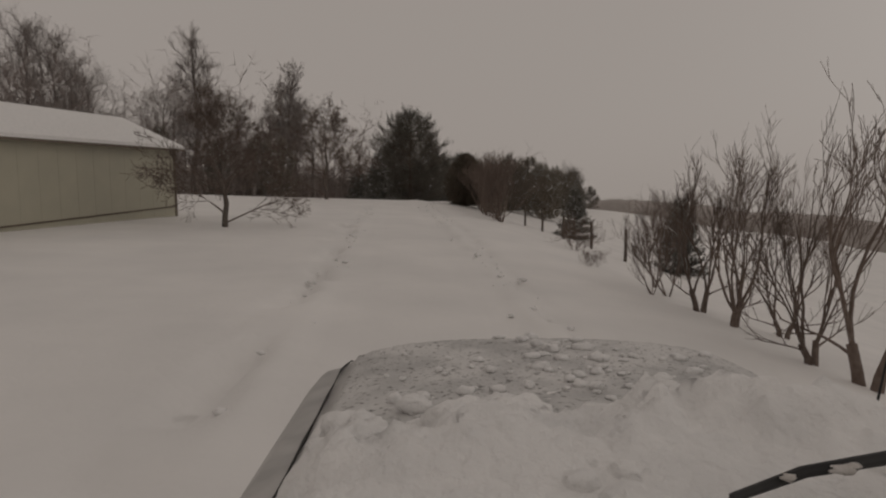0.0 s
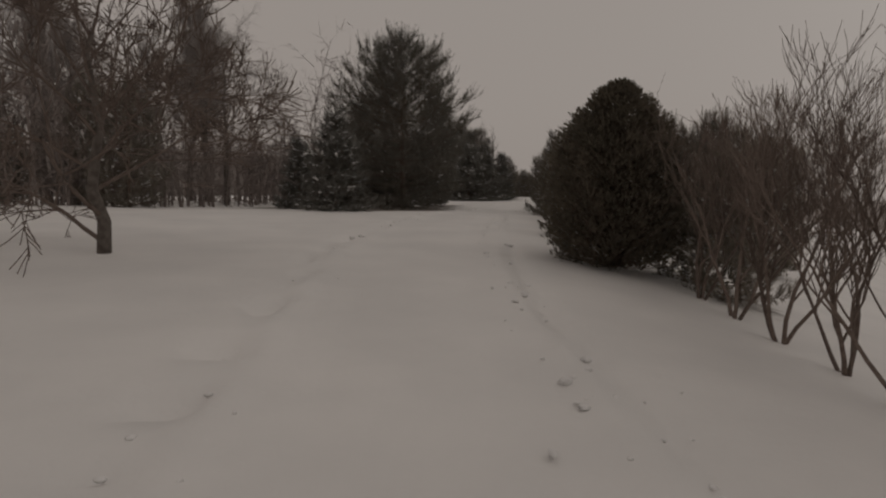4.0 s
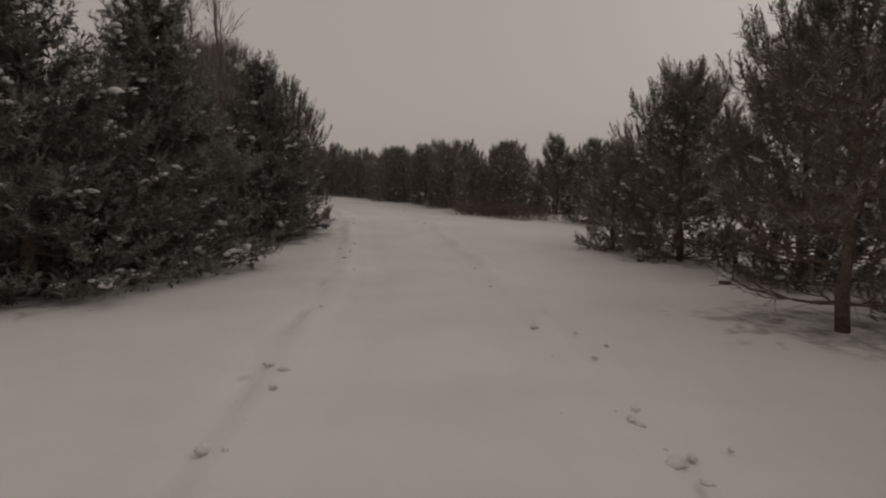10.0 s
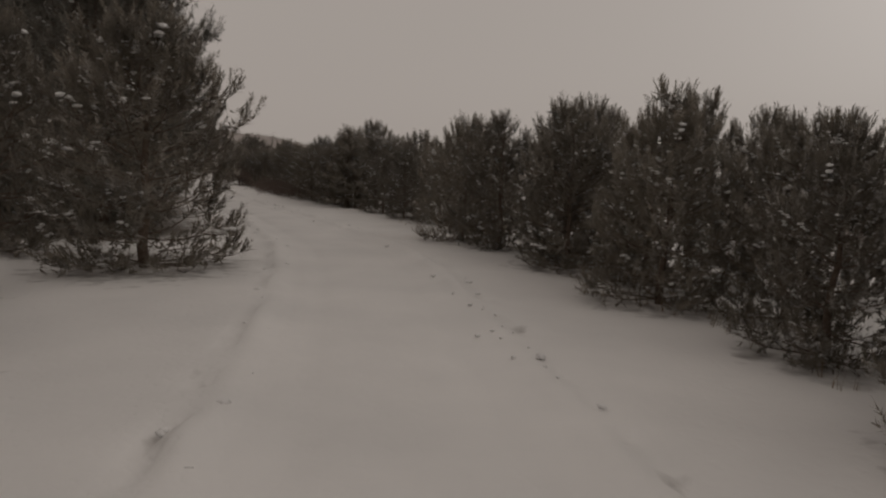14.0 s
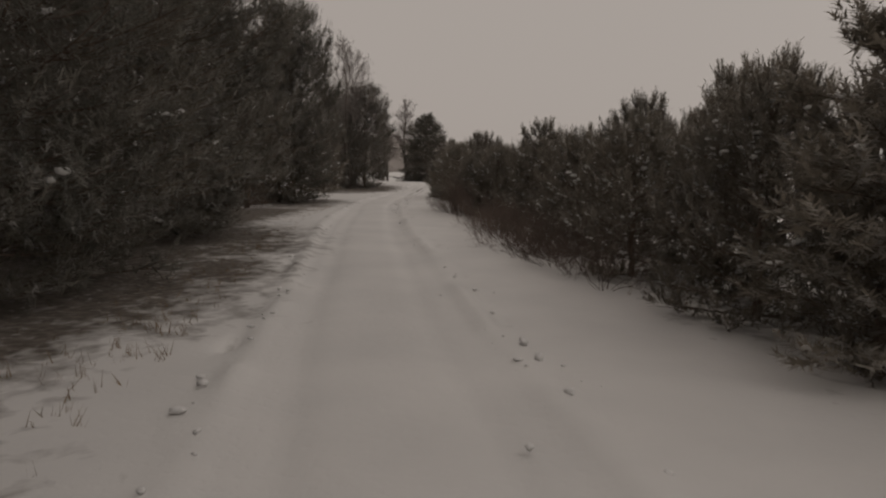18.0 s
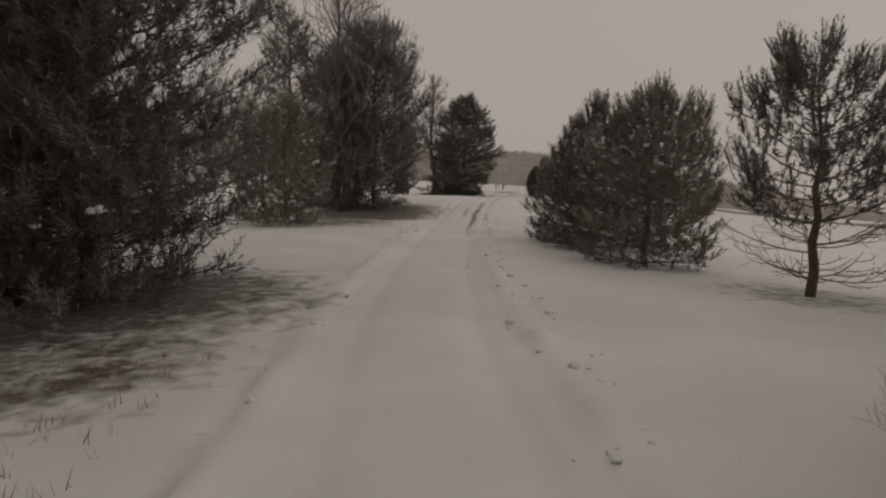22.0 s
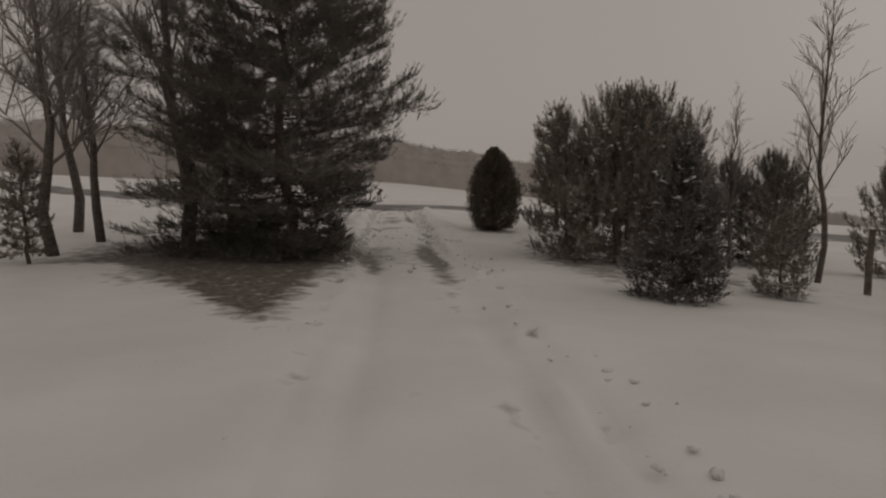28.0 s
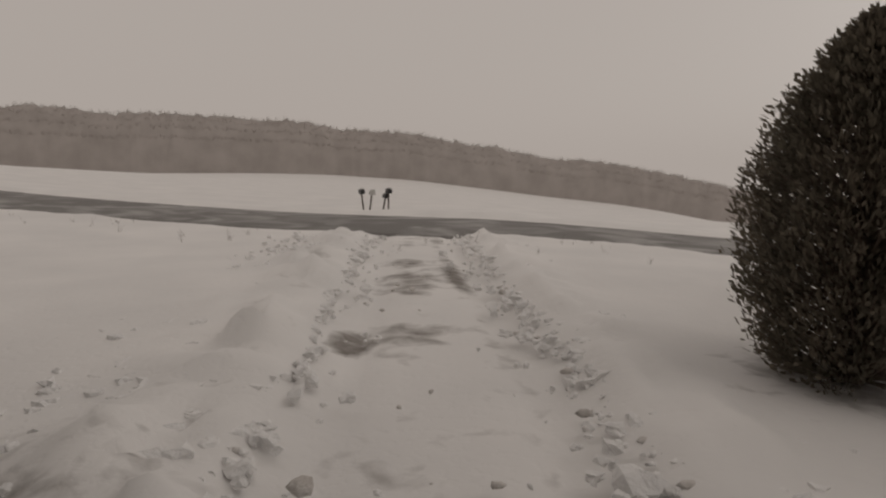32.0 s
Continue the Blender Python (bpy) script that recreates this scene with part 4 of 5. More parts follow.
pine(7.15, 106.2, 4.3, 1.25, 0)
POPLAR.put(4.4, 105.4, 8.2, 10, 1.0)
for x, y, h in ((5.7, 101.0, 3.4), (4.4, 97.6, 3.6), (4.8, 103.4, 4.0), (3.4, 101.0, 3.4), (4.2, 108.2, 4.6)):
    pine(x, y, h, 0.95)
for x, y, h in ((19.2, 96.0, 3.1), (19.2, 100.9, 3.7), (21.2, 98.4, 3.6), (13.9, 97.8, 2.5), (14.8, 96.7, 2.9), (15.8, 98.4, 3.1), (17.3, 97.2, 3.2), (18.4, 96.6, 3.2), (16.3, 92.9, 2.9), (18.8, 93.6, 3.0), (20.6, 95.2, 3.4), (22.6, 96.4, 3.6), (17.6, 103.4, 3.1), (16.6, 105.3, 3.5), (19.1, 106.7, 3.6), (15.8, 108.4, 3.7), (15.1, 113.9, 3.4), (15.7, 115.4, 3.6), (14.5, 117.0, 3.0), (13.5, 118.6, 2.8), (13.8, 111.0, 3.4), (16.2, 99.4, 3.0), (14.7, 100.2, 2.5), (14.6, 103.0, 3.2), (14.5, 106.0, 3.3), (14.2, 109.2, 3.3), (15.6, 101.8, 2.75), (15.2, 104.4, 3.0), (15.0, 107.2, 3.1),
                (13.0, 121.0, 2.7), (14.4, 123.6, 3.3), (12.2, 124.6, 2.7), (16.4, 119.6, 3.9), (11.4, 128.4, 2.8), (13.0, 131.2, 4.2), (10.9, 133.3, 3.7), (15.3, 132.2, 4.0), (17.3, 131.6, 4.0), (13.4, 127.0, 3.4), (15.6, 127.0, 4.1),
                (9.8, 136.6, 3.0), (12.0, 138.2, 3.6), (8.8, 140.2, 2.9), (10.8, 143.0, 3.4), (7.6, 143.8, 2.8), (9.4, 147.0, 3.5), (10.7, 150.0, 3.6), (8.2, 153.4, 3.6), (9.8, 153.8, 3.6), (6.6, 147.0, 2.8), (12.6, 147.0, 4.0), (13.6, 140.0, 4.2), (18.4, 112.0, 4.0), (17.8, 124.0, 4.0), (8.9, 139.4, 3.6), (7.3, 142.4, 2.9), (8.3, 145.6, 3.3), (9.6, 141.6, 3.4), (6.6, 145.0, 3.0), (7.0, 143.6, 2.9), (9.6, 132.2, 2.8), (10.3, 129.6, 2.9), (11.4, 126.8, 3.3), (13.4, 126.4, 4.4), (12.0, 130.4, 3.8)):
    pine(x, y, h, 1.05)
SPOTS.extend([(5.6, 95.4, 2.4, 1.5), (5.2, 92.6, 2.2, 1.5), (4.4, 98.4, 2.8, 1.4)])
for k in range(20):
    y = RNG.uniform(94.0, 96.7)
    LOWS[k % 2].put(13.6 - 0.5 * (y - 94.4) + RNG.uniform(-0.1, 1.7), y, RNG.uniform(0.5, 0.85), RNG.uniform(0, 360), 1.35, "", "brush beside the lane")
for k in range(14):
    y = RNG.uniform(126, 152)
    LOWS[k % 2].put(float(lane_x(y)) + RNG.uniform(3.4, 4.8), y, RNG.uniform(0.7, 1.3), RNG.uniform(0, 360), 1.0, "", "brush beside the lane")

for k in range(9):
    SHRUBS[k % 3].put(5.35 + 0.14 * k + RNG.uniform(-0.15, 0.15), 144.3 - 0.36 * k, RNG.uniform(1.2, 1.7), RNG.uniform(0, 360), 0.9, 'thicket of thin bare stems by the lane', 'thicket by the lane')

for k in range(14):
    y = 129.6 + 0.55 * k + RNG.uniform(-0.2, 0.2)
    LOWS[k % 2].put(float(np.interp(y, [130, 133, 137], [8.9, 7.9, 7.1])) + RNG.uniform(0.1, 0.7), y, RNG.uniform(0.75, 1.2), RNG.uniform(0, 360), 1.15, "tangle of bare arching brush under the pines", "brush beside the lane")

SPARSE.put(11.9, 124.7, 3.9, 20, 1.35)

# tall dark row on the left after the bend
for x, y, h, w, i in ((4.7, 113.0, 9.5, 0.9, 0), (3.2, 119.0, 10.5, 0.9, 1), (1.4, 126.0, 10.5, 0.94, 0), (-0.4, 133.0, 11.0, 0.96, 1), (0.4, 116.6, 9.0, 0.9, 1), (-1.4, 123.0, 9.6, 0.9, 0), (-4.2, 140.8, 10.5, 0.78, 0), (-6.2, 136.0, 10.0, 1.0, 1),
                      (-4.5, 152.3, 11.2, 0.77, 0), (-11.6, 158.0, 9.5, 0.9, 0), (-6.8, 175.7, 9.8, 0.88, 0), (-9.4, 177.6, 9.0, 0.9, 1), (-5.3, 152.1, 10.0, 0.55, 1)):
    white(x, y, h, w, i, "", RNG.uniform(-12, 14))
DEAD.put(-4.7, 146.8, 9.4, 0, 0.85)
DEAD.put(-7.6, 153.6, 9.6, 60, 0.8)
DEAD.put(-9.6, 171.8, 9.5, 200, 0.8)
for x, y, h in ((-9.9, 155.2, 10.5), (-7.9, 173.9, 13.8), (-9.6, 150.0, 9.5)):
    BARES[RNG.randrange(3)].put(x, y, h, RNG.uniform(0, 360), 0.9)
for x, y, h in ((3.6, 116.2, 3.2), (1.8, 122.6, 3.4), (0.2, 129.6, 3.4), (-2.2, 136.6, 3.6), (-1.8, 129.6, 4.0), (-7.6, 166.4, 4.9), (-9.4, 168.4, 4.6), (-9.6, 153.0, 2.6), (-11.6, 163.0, 4.6), (-5.8, 139.6, 4.4), (-8.2, 145.6, 4.6), (-8.6, 140.4, 4.0), (-4.2, 131.4, 4.2)):
    pine(x, y, h)

# pines standing alone on the right, then the last stretch
for x, y, h, w in ((3.9, 158.4, 3.9, 1.1), (3.0, 161.4, 4.2, 1.05), (2.5, 163.2, 3.4, 1.1), (4.9, 162.4, 4.9, 0.95), (4.4, 166.0, 3.6, 1.0), (2.5, 165.0, 1.7, 1.1)):
    pine(x, y, h, w)
LIMBED.put(5.95, 155.2, 4.35, 40, 1.1)
SPOTS.append((5.95, 155.2, 1.6))
LIMBED.put(5.2, 147.0, 3.2, 200, 1.2)
SPOTS.append((5.2, 147.0, 1.5))
for x, y, h in ((6.4, 145.6, 2.7), (6.6, 148.6, 2.9), (7.2, 150.6, 3.1)):
    pine(x, y, h, 1.1)
LOWS[0].put(4.3, 148.6, 0.6, 30, 1.0, "", "brush beside the lane")
for x, y, h in ((-3.6, 145.6, 0.8), (-4.6, 147.8, 0.9), (-5.8, 148.6, 1.0), (-3.5, 143.8, 0.7), (-5.2, 145.0, 1.0), (-6.6, 147.0, 1.1)):
    LOWS[1].put(x, y, h, RNG.uniform(0, 360), 1.0, "", "brush beside the lane")
pine(3.95, 177.55, 2.7, 0.6, 2, 'lone narrow young pine in the open snow')
spruce(3.4, 169.3, 3.3, 1.1, 0)
for x, y, h in ((6.1, 190.2, 3.4), (6.6, 201.2, 3.0), (7.1, 200.0, 3.2), (8.4, 194.5, 2.8), (9.6, 199.0, 3.0), (3.9, 202.4, 3.7), (5.0, 201.0, 4.0), (10.6, 205.0, 3.4), (12.4, 200.0, 3.0), (14.0, 196.0, 3.1)):
    pine(x, y, h, 0.95)
for x, y, h, w, i in ((1.6, 199.9, 3.8, 0.72, 1), (2.5, 198.8, 4.3, 1.0, 0)):
    pine(x, y, h, w, i)
LIMBED.put(3.4, 198.9, 4.3, 90, 1.1)
pine(3.7, 194.3, 1.5, 1.1, 2, "scrubby brown pine sapling in the snow")
spruce(1.6, 193.5, 2.6, 1.0, 1, "small spruce bowed under patches of snow")
CEDARS[0].put(0.85, 206.3, 2.95, 30)
SPOTS.append((0.85, 206.3, 1.0))
for x, y, h in ((3.4, 207.9, 5.0), (6.2, 209.2, 4.7), (7.4, 207.2, 4.4), (5.6, 205.0, 4.0)):
    SPARSE.put(x, y, h, RNG.uniform(0, 360), 1.0)
    SPOTS.append((x, y, 1.0))
BARES[0].put(-11.0, 200.6, 9.8, 10, 0.9, "leafless tree with a dark trunk beside the white pine")
BARES[2].put(-8.7, 203.4, 11.5, 10, 1.0, "slender leafless tree close behind the white pine")
SPARSE.put(-10.6, 198.8, 2.8, 50, 0.9)
white(-7.5, 203.8, 6.0, 0.8, 1, 'white pine close behind another', 180)
for x, y, h in ((-13.0, 206.0, 9.0), (-16.0, 203.0, 10.0), (-11.2, 203.6, 8.0), (-19.0, 207.0, 9.5)):
    BARES[RNG.randrange(3)].put(x, y, h, RNG.uniform(0, 360), 1.0)
END.put(-5.25, 200.4, 9.3, 0, 1.0, "full white pine at the end of the lane")
SPOTS.extend([(-5.9, 200.6, 3.1, 1.6), (-5.8, 197.2, 2.2, 1.4), (-5.0, 199.0, 2.0, 1.6), (-5.2, 202.6, 1.8, 1.4), (2.6, 128.5, 2.2, 1.3), (2.0, 131.5, 2.2, 1.3), (-6.8, 168.6, 2.8, 1.1), (-6.2, 172.4, 3.3, 1.55), (-6.6, 175.4, 3.4, 1.55), (-5.0, 171.4, 2.1, 1.4), (-5.2, 173.8, 2.3, 1.45), (-5.1, 196.2, 1.6, 1.2), (-3.2, 149.4, 2.0, 1.2), (-3.7, 151.6, 1.8, 1.1)])
for x, y, h in ((5.8, 196.4, 6.2), (12.0, 206.0, 5.8), (9.4, 209.0, 5.4), (15.0, 203.0, 5.6), (11.0, 200.5, 4.6), (5.4, 199.0, 4.4)):
    POPLAR.put(x, y, h, RNG.uniform(0, 360), 1.0)


# ---- woods behind ----
def wood_line(name, label, points, depth_rows, hmin, hmax, step, seed, mat, gap=3.0, fans=16, fine=0.03, low=0.2, up=0.55, first=1.0):
    """A bare wood as one joined object: thin crooked trunks and wide fans of twigs."""
    r = random.Random(seed)
    acc = Acc()
    for leg, ((x0, y0), (x1, y1)) in enumerate(zip(points[:-1], points[1:])):
        ln = math.hypot(x1 - x0, y1 - y0)
        nx, ny = -(y1 - y0) / ln, (x1 - x0) / ln
        for k in range(int(ln / step)):
            for row in range(depth_rows):
                t = (k + r.random()) / (ln / step)
                off = row * gap + r.uniform(-0.5, 0.5) * gap
                x, y = x0 + (x1 - x0) * t + nx * off, y0 + (y1 - y0) * t + ny * off
                h = r.uniform(hmin, hmax) * (0.7 + 0.45 * math.sin(x * 0.11 + y * 0.17) ** 2) * (first + (1 - first) * t if leg == 0 else 1)
                base = Vector((x, y, float(land(x, y)) - 0.3))
                ax = [base, base + Vector((r.uniform(-0.06, 0.06) * h, r.uniform(-0.06, 0.06) * h, h * 0.45)), base + Vector((r.uniform(-0.1, 0.1) * h, r.uniform(-0.1, 0.1) * h, h * 0.85))]
                acc.tube(ax, [0.03 + 0.005 * h, 0.025 + 0.002 * h, 0.008], 3, False)
                for _ in range(fans):
                    s = r.uniform(low, 1.0)
                    a = along(ax, s)
                    d = (rnd_dir(r) + Vector((0, 0, up))).normalized()
                    b = a + d * h * r.uniform(0.12, 0.24)
                    acc.blade(a, b, rnd_dir(r) * fine * 1.2)
                    for _ in range(5):
                        c = a.lerp(b, r.uniform(0.25, 1.0))
                        acc.blade(c, c + (d * 0.8 + rnd_dir(r) * 0.9).normalized() * h * r.uniform(0.05, 0.12), rnd_dir(r) * fine)
    return tagged(new(name, acc.mesh(name, mat)), label, "woods", "", "stuff")


wood_line("bare_woods", "dense leafless wood behind the barn and the yard", [(-16, 92), (-22, 72), (-46, 50)], 5, 9.0, 13.0, 1.5, 5, TWIG_WOOD, 3.0, 20, 0.022, 0.35, first=0.35)
wood_line("wood_brush", "tangled brown brush along the edge of the wood", [(-11, 88), (-15, 66), (-22, 54), (-42, 44)], 4, 4.0, 6.5, 0.75, 15, TWIG_WOOD, 1.6, 22, 0.024, 0.1, first=0.5)
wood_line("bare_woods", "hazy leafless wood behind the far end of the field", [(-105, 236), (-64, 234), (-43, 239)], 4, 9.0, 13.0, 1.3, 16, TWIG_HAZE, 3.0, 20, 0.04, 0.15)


def wood_bank(name, label, stops, seed, mat, bx=0.0, by=1.0):
    """A far wood seen as one soft mass: a lumpy sloping face with a fringe of twigs along its top. Stops: x, y, height."""
    r = random.Random(seed)
    acc = Acc()
    pts = []
    for (x0, y0, h0), (x1, y1, h1) in zip(stops[:-1], stops[1:]):
        n = int(math.hypot(x1 - x0, y1 - y0) / 0.9)
        pts.extend([(x0 + (x1 - x0) * i / n, y0 + (y1 - y0) * i / n, h0 + (h1 - h0) * i / n) for i in range(n)])
    rows = 13
    for k, (x, y, h) in enumerate(pts):
        g = float(land(x, y)) - 0.6
        h = h * (0.94 + 0.04 * math.sin(k * 0.17) * math.sin(k * 0.053 + 1) + 0.05 * r.random())
        for j in range(rows):
            f = j / (rows - 1)
            back = (17 + 4 * math.sin(k * 0.09) + 1.2 * math.sin(k * 0.31 + 1)) * f ** 1.6 + r.uniform(-0.25, 0.25)
            acc.v.append((x + r.uniform(-0.3, 0.3) + back * bx, y + back * by, g + h * math.sin(f * math.pi) ** 0.7 * (1 + r.uniform(-0.03, 0.03)) if 0 < j < rows - 1 else g))
    for k in range(len(pts) - 1):
        for j in range(rows - 1):
            a = k * rows + j
            acc.f.append((a, a + rows, a + rows + 1, a + 1))
    acc.n = len(acc.v)
    for k in range(len(pts)):
        for j in range(2, rows):
            for _ in range(6):
                a = Vector(acc.v[k * rows + j]) + Vector((r.uniform(-0.6, 0.6), -0.15, r.uniform(-0.5, 0.1)))
                acc.blade(a, a + Vector((r.gauss(0, 0.3), r.gauss(-0.15, 0.2), r.uniform(0.3, 1.1))), Vector((by, -bx, 0)) * r.uniform(0.02, 0.07))
    return tagged(new(name, acc.mesh(name, mat, True)), label, "woods", "", "stuff")


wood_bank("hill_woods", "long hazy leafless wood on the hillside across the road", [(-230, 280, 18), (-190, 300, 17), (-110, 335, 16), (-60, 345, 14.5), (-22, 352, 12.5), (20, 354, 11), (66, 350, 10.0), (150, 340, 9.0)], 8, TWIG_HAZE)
wood_bank("bare_woods", "leafless wood beyond the snowy field", [(-90, 80, 6.0), (-70, 95, 6.0), (-40, 118, 6.5), (-16, 136, 6.5), (-8, 141, 5.5)], 6, TWIG_MID, -0.5, 0.85)
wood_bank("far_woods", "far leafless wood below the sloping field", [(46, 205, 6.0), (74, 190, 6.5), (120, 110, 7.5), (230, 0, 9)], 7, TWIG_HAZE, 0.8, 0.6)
for x, y, h in ((-13.5, 66.0, 11.5), (-16.4, 71.2, 12.5), (-20.0, 62.0, 10.5), (-26.0, 60.0, 12.0), (-31.0, 56.0, 13.0), (-18.0, 66.5, 11.0), (-24.0, 66.0, 13.0), (-29.0, 75.0, 21.0), (-17.6, 75.0, 17.0), (-19.4, 77.0, 15.0), (-40.0, 66.0, 19.0), (-44.0, 68.0, 21.0), (-48.0, 66.0, 20.0), (-36.0, 62.0, 15.0)):
    BARES[RNG.choice((0, 2)) if h > 14 else RNG.randrange(3)].put(x, y, h, RNG.uniform(0, 360), 1.0)
for x, y, h in ((-14.0, 55.0, 5.5), (-16.5, 58.0, 6.2), (-19.0, 54.0, 5.0), (-23.0, 52.0, 6.0)):
    pine(x, y, h, 0.9)


# ---- built things ----
def fence_post(h, seed):
    r = random.Random(seed)
    root = Acc()
    root.tube([(0, 0, -0.3), (r.uniform(-0.02, 0.02), 0.01, h * 0.5), (r.uniform(-0.05, 0.05), r.uniform(-0.04, 0.04), h)], [0.065, 0.06, 0.055], 8)
    ob = new("fence_post", root.mesh("fence_post", WOOD_GREY, False))
    return tagged(ob, "weathered grey wooden fence post in the snow", "fence post", "fence posts")


POST = Kind(fence_post(1.15, 3))
for x, y in ((6.1, 21.05), (5.7, 24.2), (5.2, 27.2), (4.7, 29.8), (4.25, 32.6), (14.5, 72.2), (4.1, 187.7), (6.7, 188.5), (9.0, 191.6), (3.6, 201.0), (-31.2, 196.3), (-30.0, 193.8), (-22.7, 179.0), (-40.9, 205.2), (5.8, 195.0)):
    POST.put(x, y, 1.05 if y < 40 else 1.15, RNG.uniform(0, 360))


def barn():
    """A long pole barn with sage siding and a snow-covered gable roof."""
    root = new("barn")
    x0, x1, y0, y1, g, e, rdg = -19.0, -13.0, -8.0, 31.0, -0.4, 3.95, 5.25
    xm = (x0 + x1) / 2
    for nm, lo, hi in (("long_wall", (x1 - 0.12, y0, g), (x1, y1, e)), ("long_wall", (x0, y0, g), (x0 + 0.12, y1, e))):
        w = Acc()
        w.box(lo, hi)
        part(nm, w, SIDING, root)
    for ya, yb in ((y1 - 0.12, y1 - 0.003), (y0 + 0.003, y0 + 0.12)):
        w = Acc()
        w.add([(x0 + 0.12, ya, g), (x1 - 0.12, ya, g), (x1 - 0.12, ya, e), (xm, ya, rdg - 0.1), (x0 + 0.12, ya, e),
               (x0 + 0.12, yb, g), (x1 - 0.12, yb, g), (x1 - 0.12, yb, e), (xm, yb, rdg - 0.1), (x0 + 0.12, yb, e)],
              [(4, 3, 2, 1, 0), (5, 6, 7, 8, 9), (0, 1, 6, 5), (1, 2, 7, 6), (2, 3, 8, 7), (3, 4, 9, 8), (4, 0, 5, 9)])
        part("gable_wall", w, SIDING, root)
    n = 0
    y = y0 + 0.35
    while y < y1 - 0.1:
        rib = Acc()
        rib.box((x1 + 0.001, y, g), (x1 + 0.006, y + 0.03, e - 0.02))
        part("siding_rib", rib, SIDING, root)
        y += 0.9
    for s, nm in ((1, "roof_slope"), (-1, "roof_slope")):
        for thick, mat, lift, name in ((0.10, TRIM, 0.0, nm), (0.14, SNOW, 0.105, "roof_snow")):
            rf = Acc()
            ex = (x1 + 0.35 if s > 0 else x0 - 0.35)
            ez = e - 0.35 * (rdg - e) / 3 + lift
            rz = rdg + lift
            a, b = y0 - 0.3, y1 + 0.3
            rf.add([(xm, a, rz), (ex, a, ez), (ex, b, ez), (xm, b, rz), (xm, a, rz + thick), (ex, a, ez + thick), (ex, b, ez + thick), (xm, b, rz + thick)],
                   [(0, 1, 2, 3), (4, 7, 6, 5), (0, 4, 5, 1), (1, 5, 6, 2), (2, 6, 7, 3), (3, 7, 4, 0)])
            part(name, rf, mat, root, "smooth layer of snow" if mat is SNOW else "")
    tr = Acc()
    tr.box((x1 + 0.002, y1 - 0.14, g), (x1 + 0.03, y1 + 0.02, e - 0.03))
    part("corner_trim", tr, TRIM, root)
    sk = Acc()
    sk.add([(x1 + 0.002, y0, -0.05), (x1 + 0.04, y0, -0.05), (x1 + 0.04, y1 - 0.15, 1.12), (x1 + 0.002, y1 - 0.15, 1.12),
            (x1 + 0.002, y0, 0.01), (x1 + 0.04, y0, 0.01), (x1 + 0.04, y1 - 0.15, 1.18), (x1 + 0.002, y1 - 0.15, 1.18)],
           [(0, 3, 2, 1), (4, 5, 6, 7), (0, 1, 5, 4), (1, 2, 6, 5), (2, 3, 7, 6), (3, 0, 4, 7)])
    part("skirt_board", sk, TRIM, root)
    root.matrix_basis = Matrix.Translation((-8.33, 19.84, 0.60)) @ Matrix.Scale(0.64, 4) @ pose(0, 0, 0, 1.9, 0, -11.8) @ Matrix.Translation((13.0, -31.0, 0))
    tagged(root, "long sage-green metal barn with a snow-covered roof", "barn")


barn()


def snowy_stump(x, y):
    """A low cut stump with a round cap of snow."""
    root = new("tree_stump")
    wood, cap = Acc(), Acc()
    wood.tube([(0, 0, -0.12), (0.005, 0, 0.04), (0.01, 0.005, 0.10)], [0.115, 0.095, 0.088], 10)
    part("stump", wood, BARK_GREY, root)
    cap.blob((0.01, 0.005, 0.135), 0.115, 0.11, 0.075, random.Random(5), 10, 6, 0.12)
    part("snow_cap", cap, SNOW, root, "round cap of snow", True)
    tagged(root, "low cut tree stump under a round snow cap", "stump")
    set_at(root, x, y)


snowy_stump(12.2, 82.5)


def gate(a, b):
    """A tubular field gate between two posts."""
    root = new("field_gate")
    za, zb = float(land(*a)), float(land(*b))
    for (x, y), z in ((a, za), (b, zb)):
        p = Acc()
        p.tube([(x, y, z - 0.3), (x, y, z + 1.3)], [0.07, 0.065], 8)
        part("gate_post", p, WOOD_GREY, root)
    for i in range(6):
        h = 0.18 + 0.19 * i
        p = Acc()
        p.tube([(a[0], a[1], za + h), (b[0], b[1], zb + h)], [0.027, 0.027], 6)
        part("rail", p, STEEL, root)
    for t in (0.04, 0.5, 0.96):
        x, y, z = a[0] + (b[0] - a[0]) * t, a[1] + (b[1] - a[1]) * t, za + (zb - za) * t
        p = Acc()
        p.tube([(x, y, z + 0.15), (x, y, z + 1.16)], [0.018, 0.018], 6)
        part("upright", p, STEEL, root)
    p = Acc()
    p.tube([(a[0] - 0.05, a[1], za + 1.0), (a[0] - 1.3, a[1] + 0.5, za - 0.1)], [0.03, 0.03], 6)
    part("brace", p, WOOD_GREY, root)
    tagged(root, "tubular steel field gate on wooden posts", "gate")


gate((7.5, 187.0), (9.9, 183.4))


def lattice(x, y, turn):
    """A brown wooden lattice panel standing in the snow."""
    root = new("lattice_panel")
    root.matrix_basis = Matrix.Translation((x, y, float(land(x, y)))) @ pose(0, 0, 0, 0, 0, turn)
    for i in range(5):
        p = Acc()
        p.box((-0.75 + 0.36 * i, -0.02, -0.1), (-0.75 + 0.36 * i + 0.07, 0.02, 1.0))
        part("upright", p, WOOD_BROWN, root)
    for i in range(4):
        p = Acc()
        p.box((-0.8, 0.021, 0.2 + 0.24 * i), (0.8, 0.05, 0.28 + 0.24 * i))
        part("slat", p, WOOD_BROWN, root)
    tagged(root, "brown wooden lattice panel standing in the snow", "fence panel")


lattice(5.75, 179.4, 35)


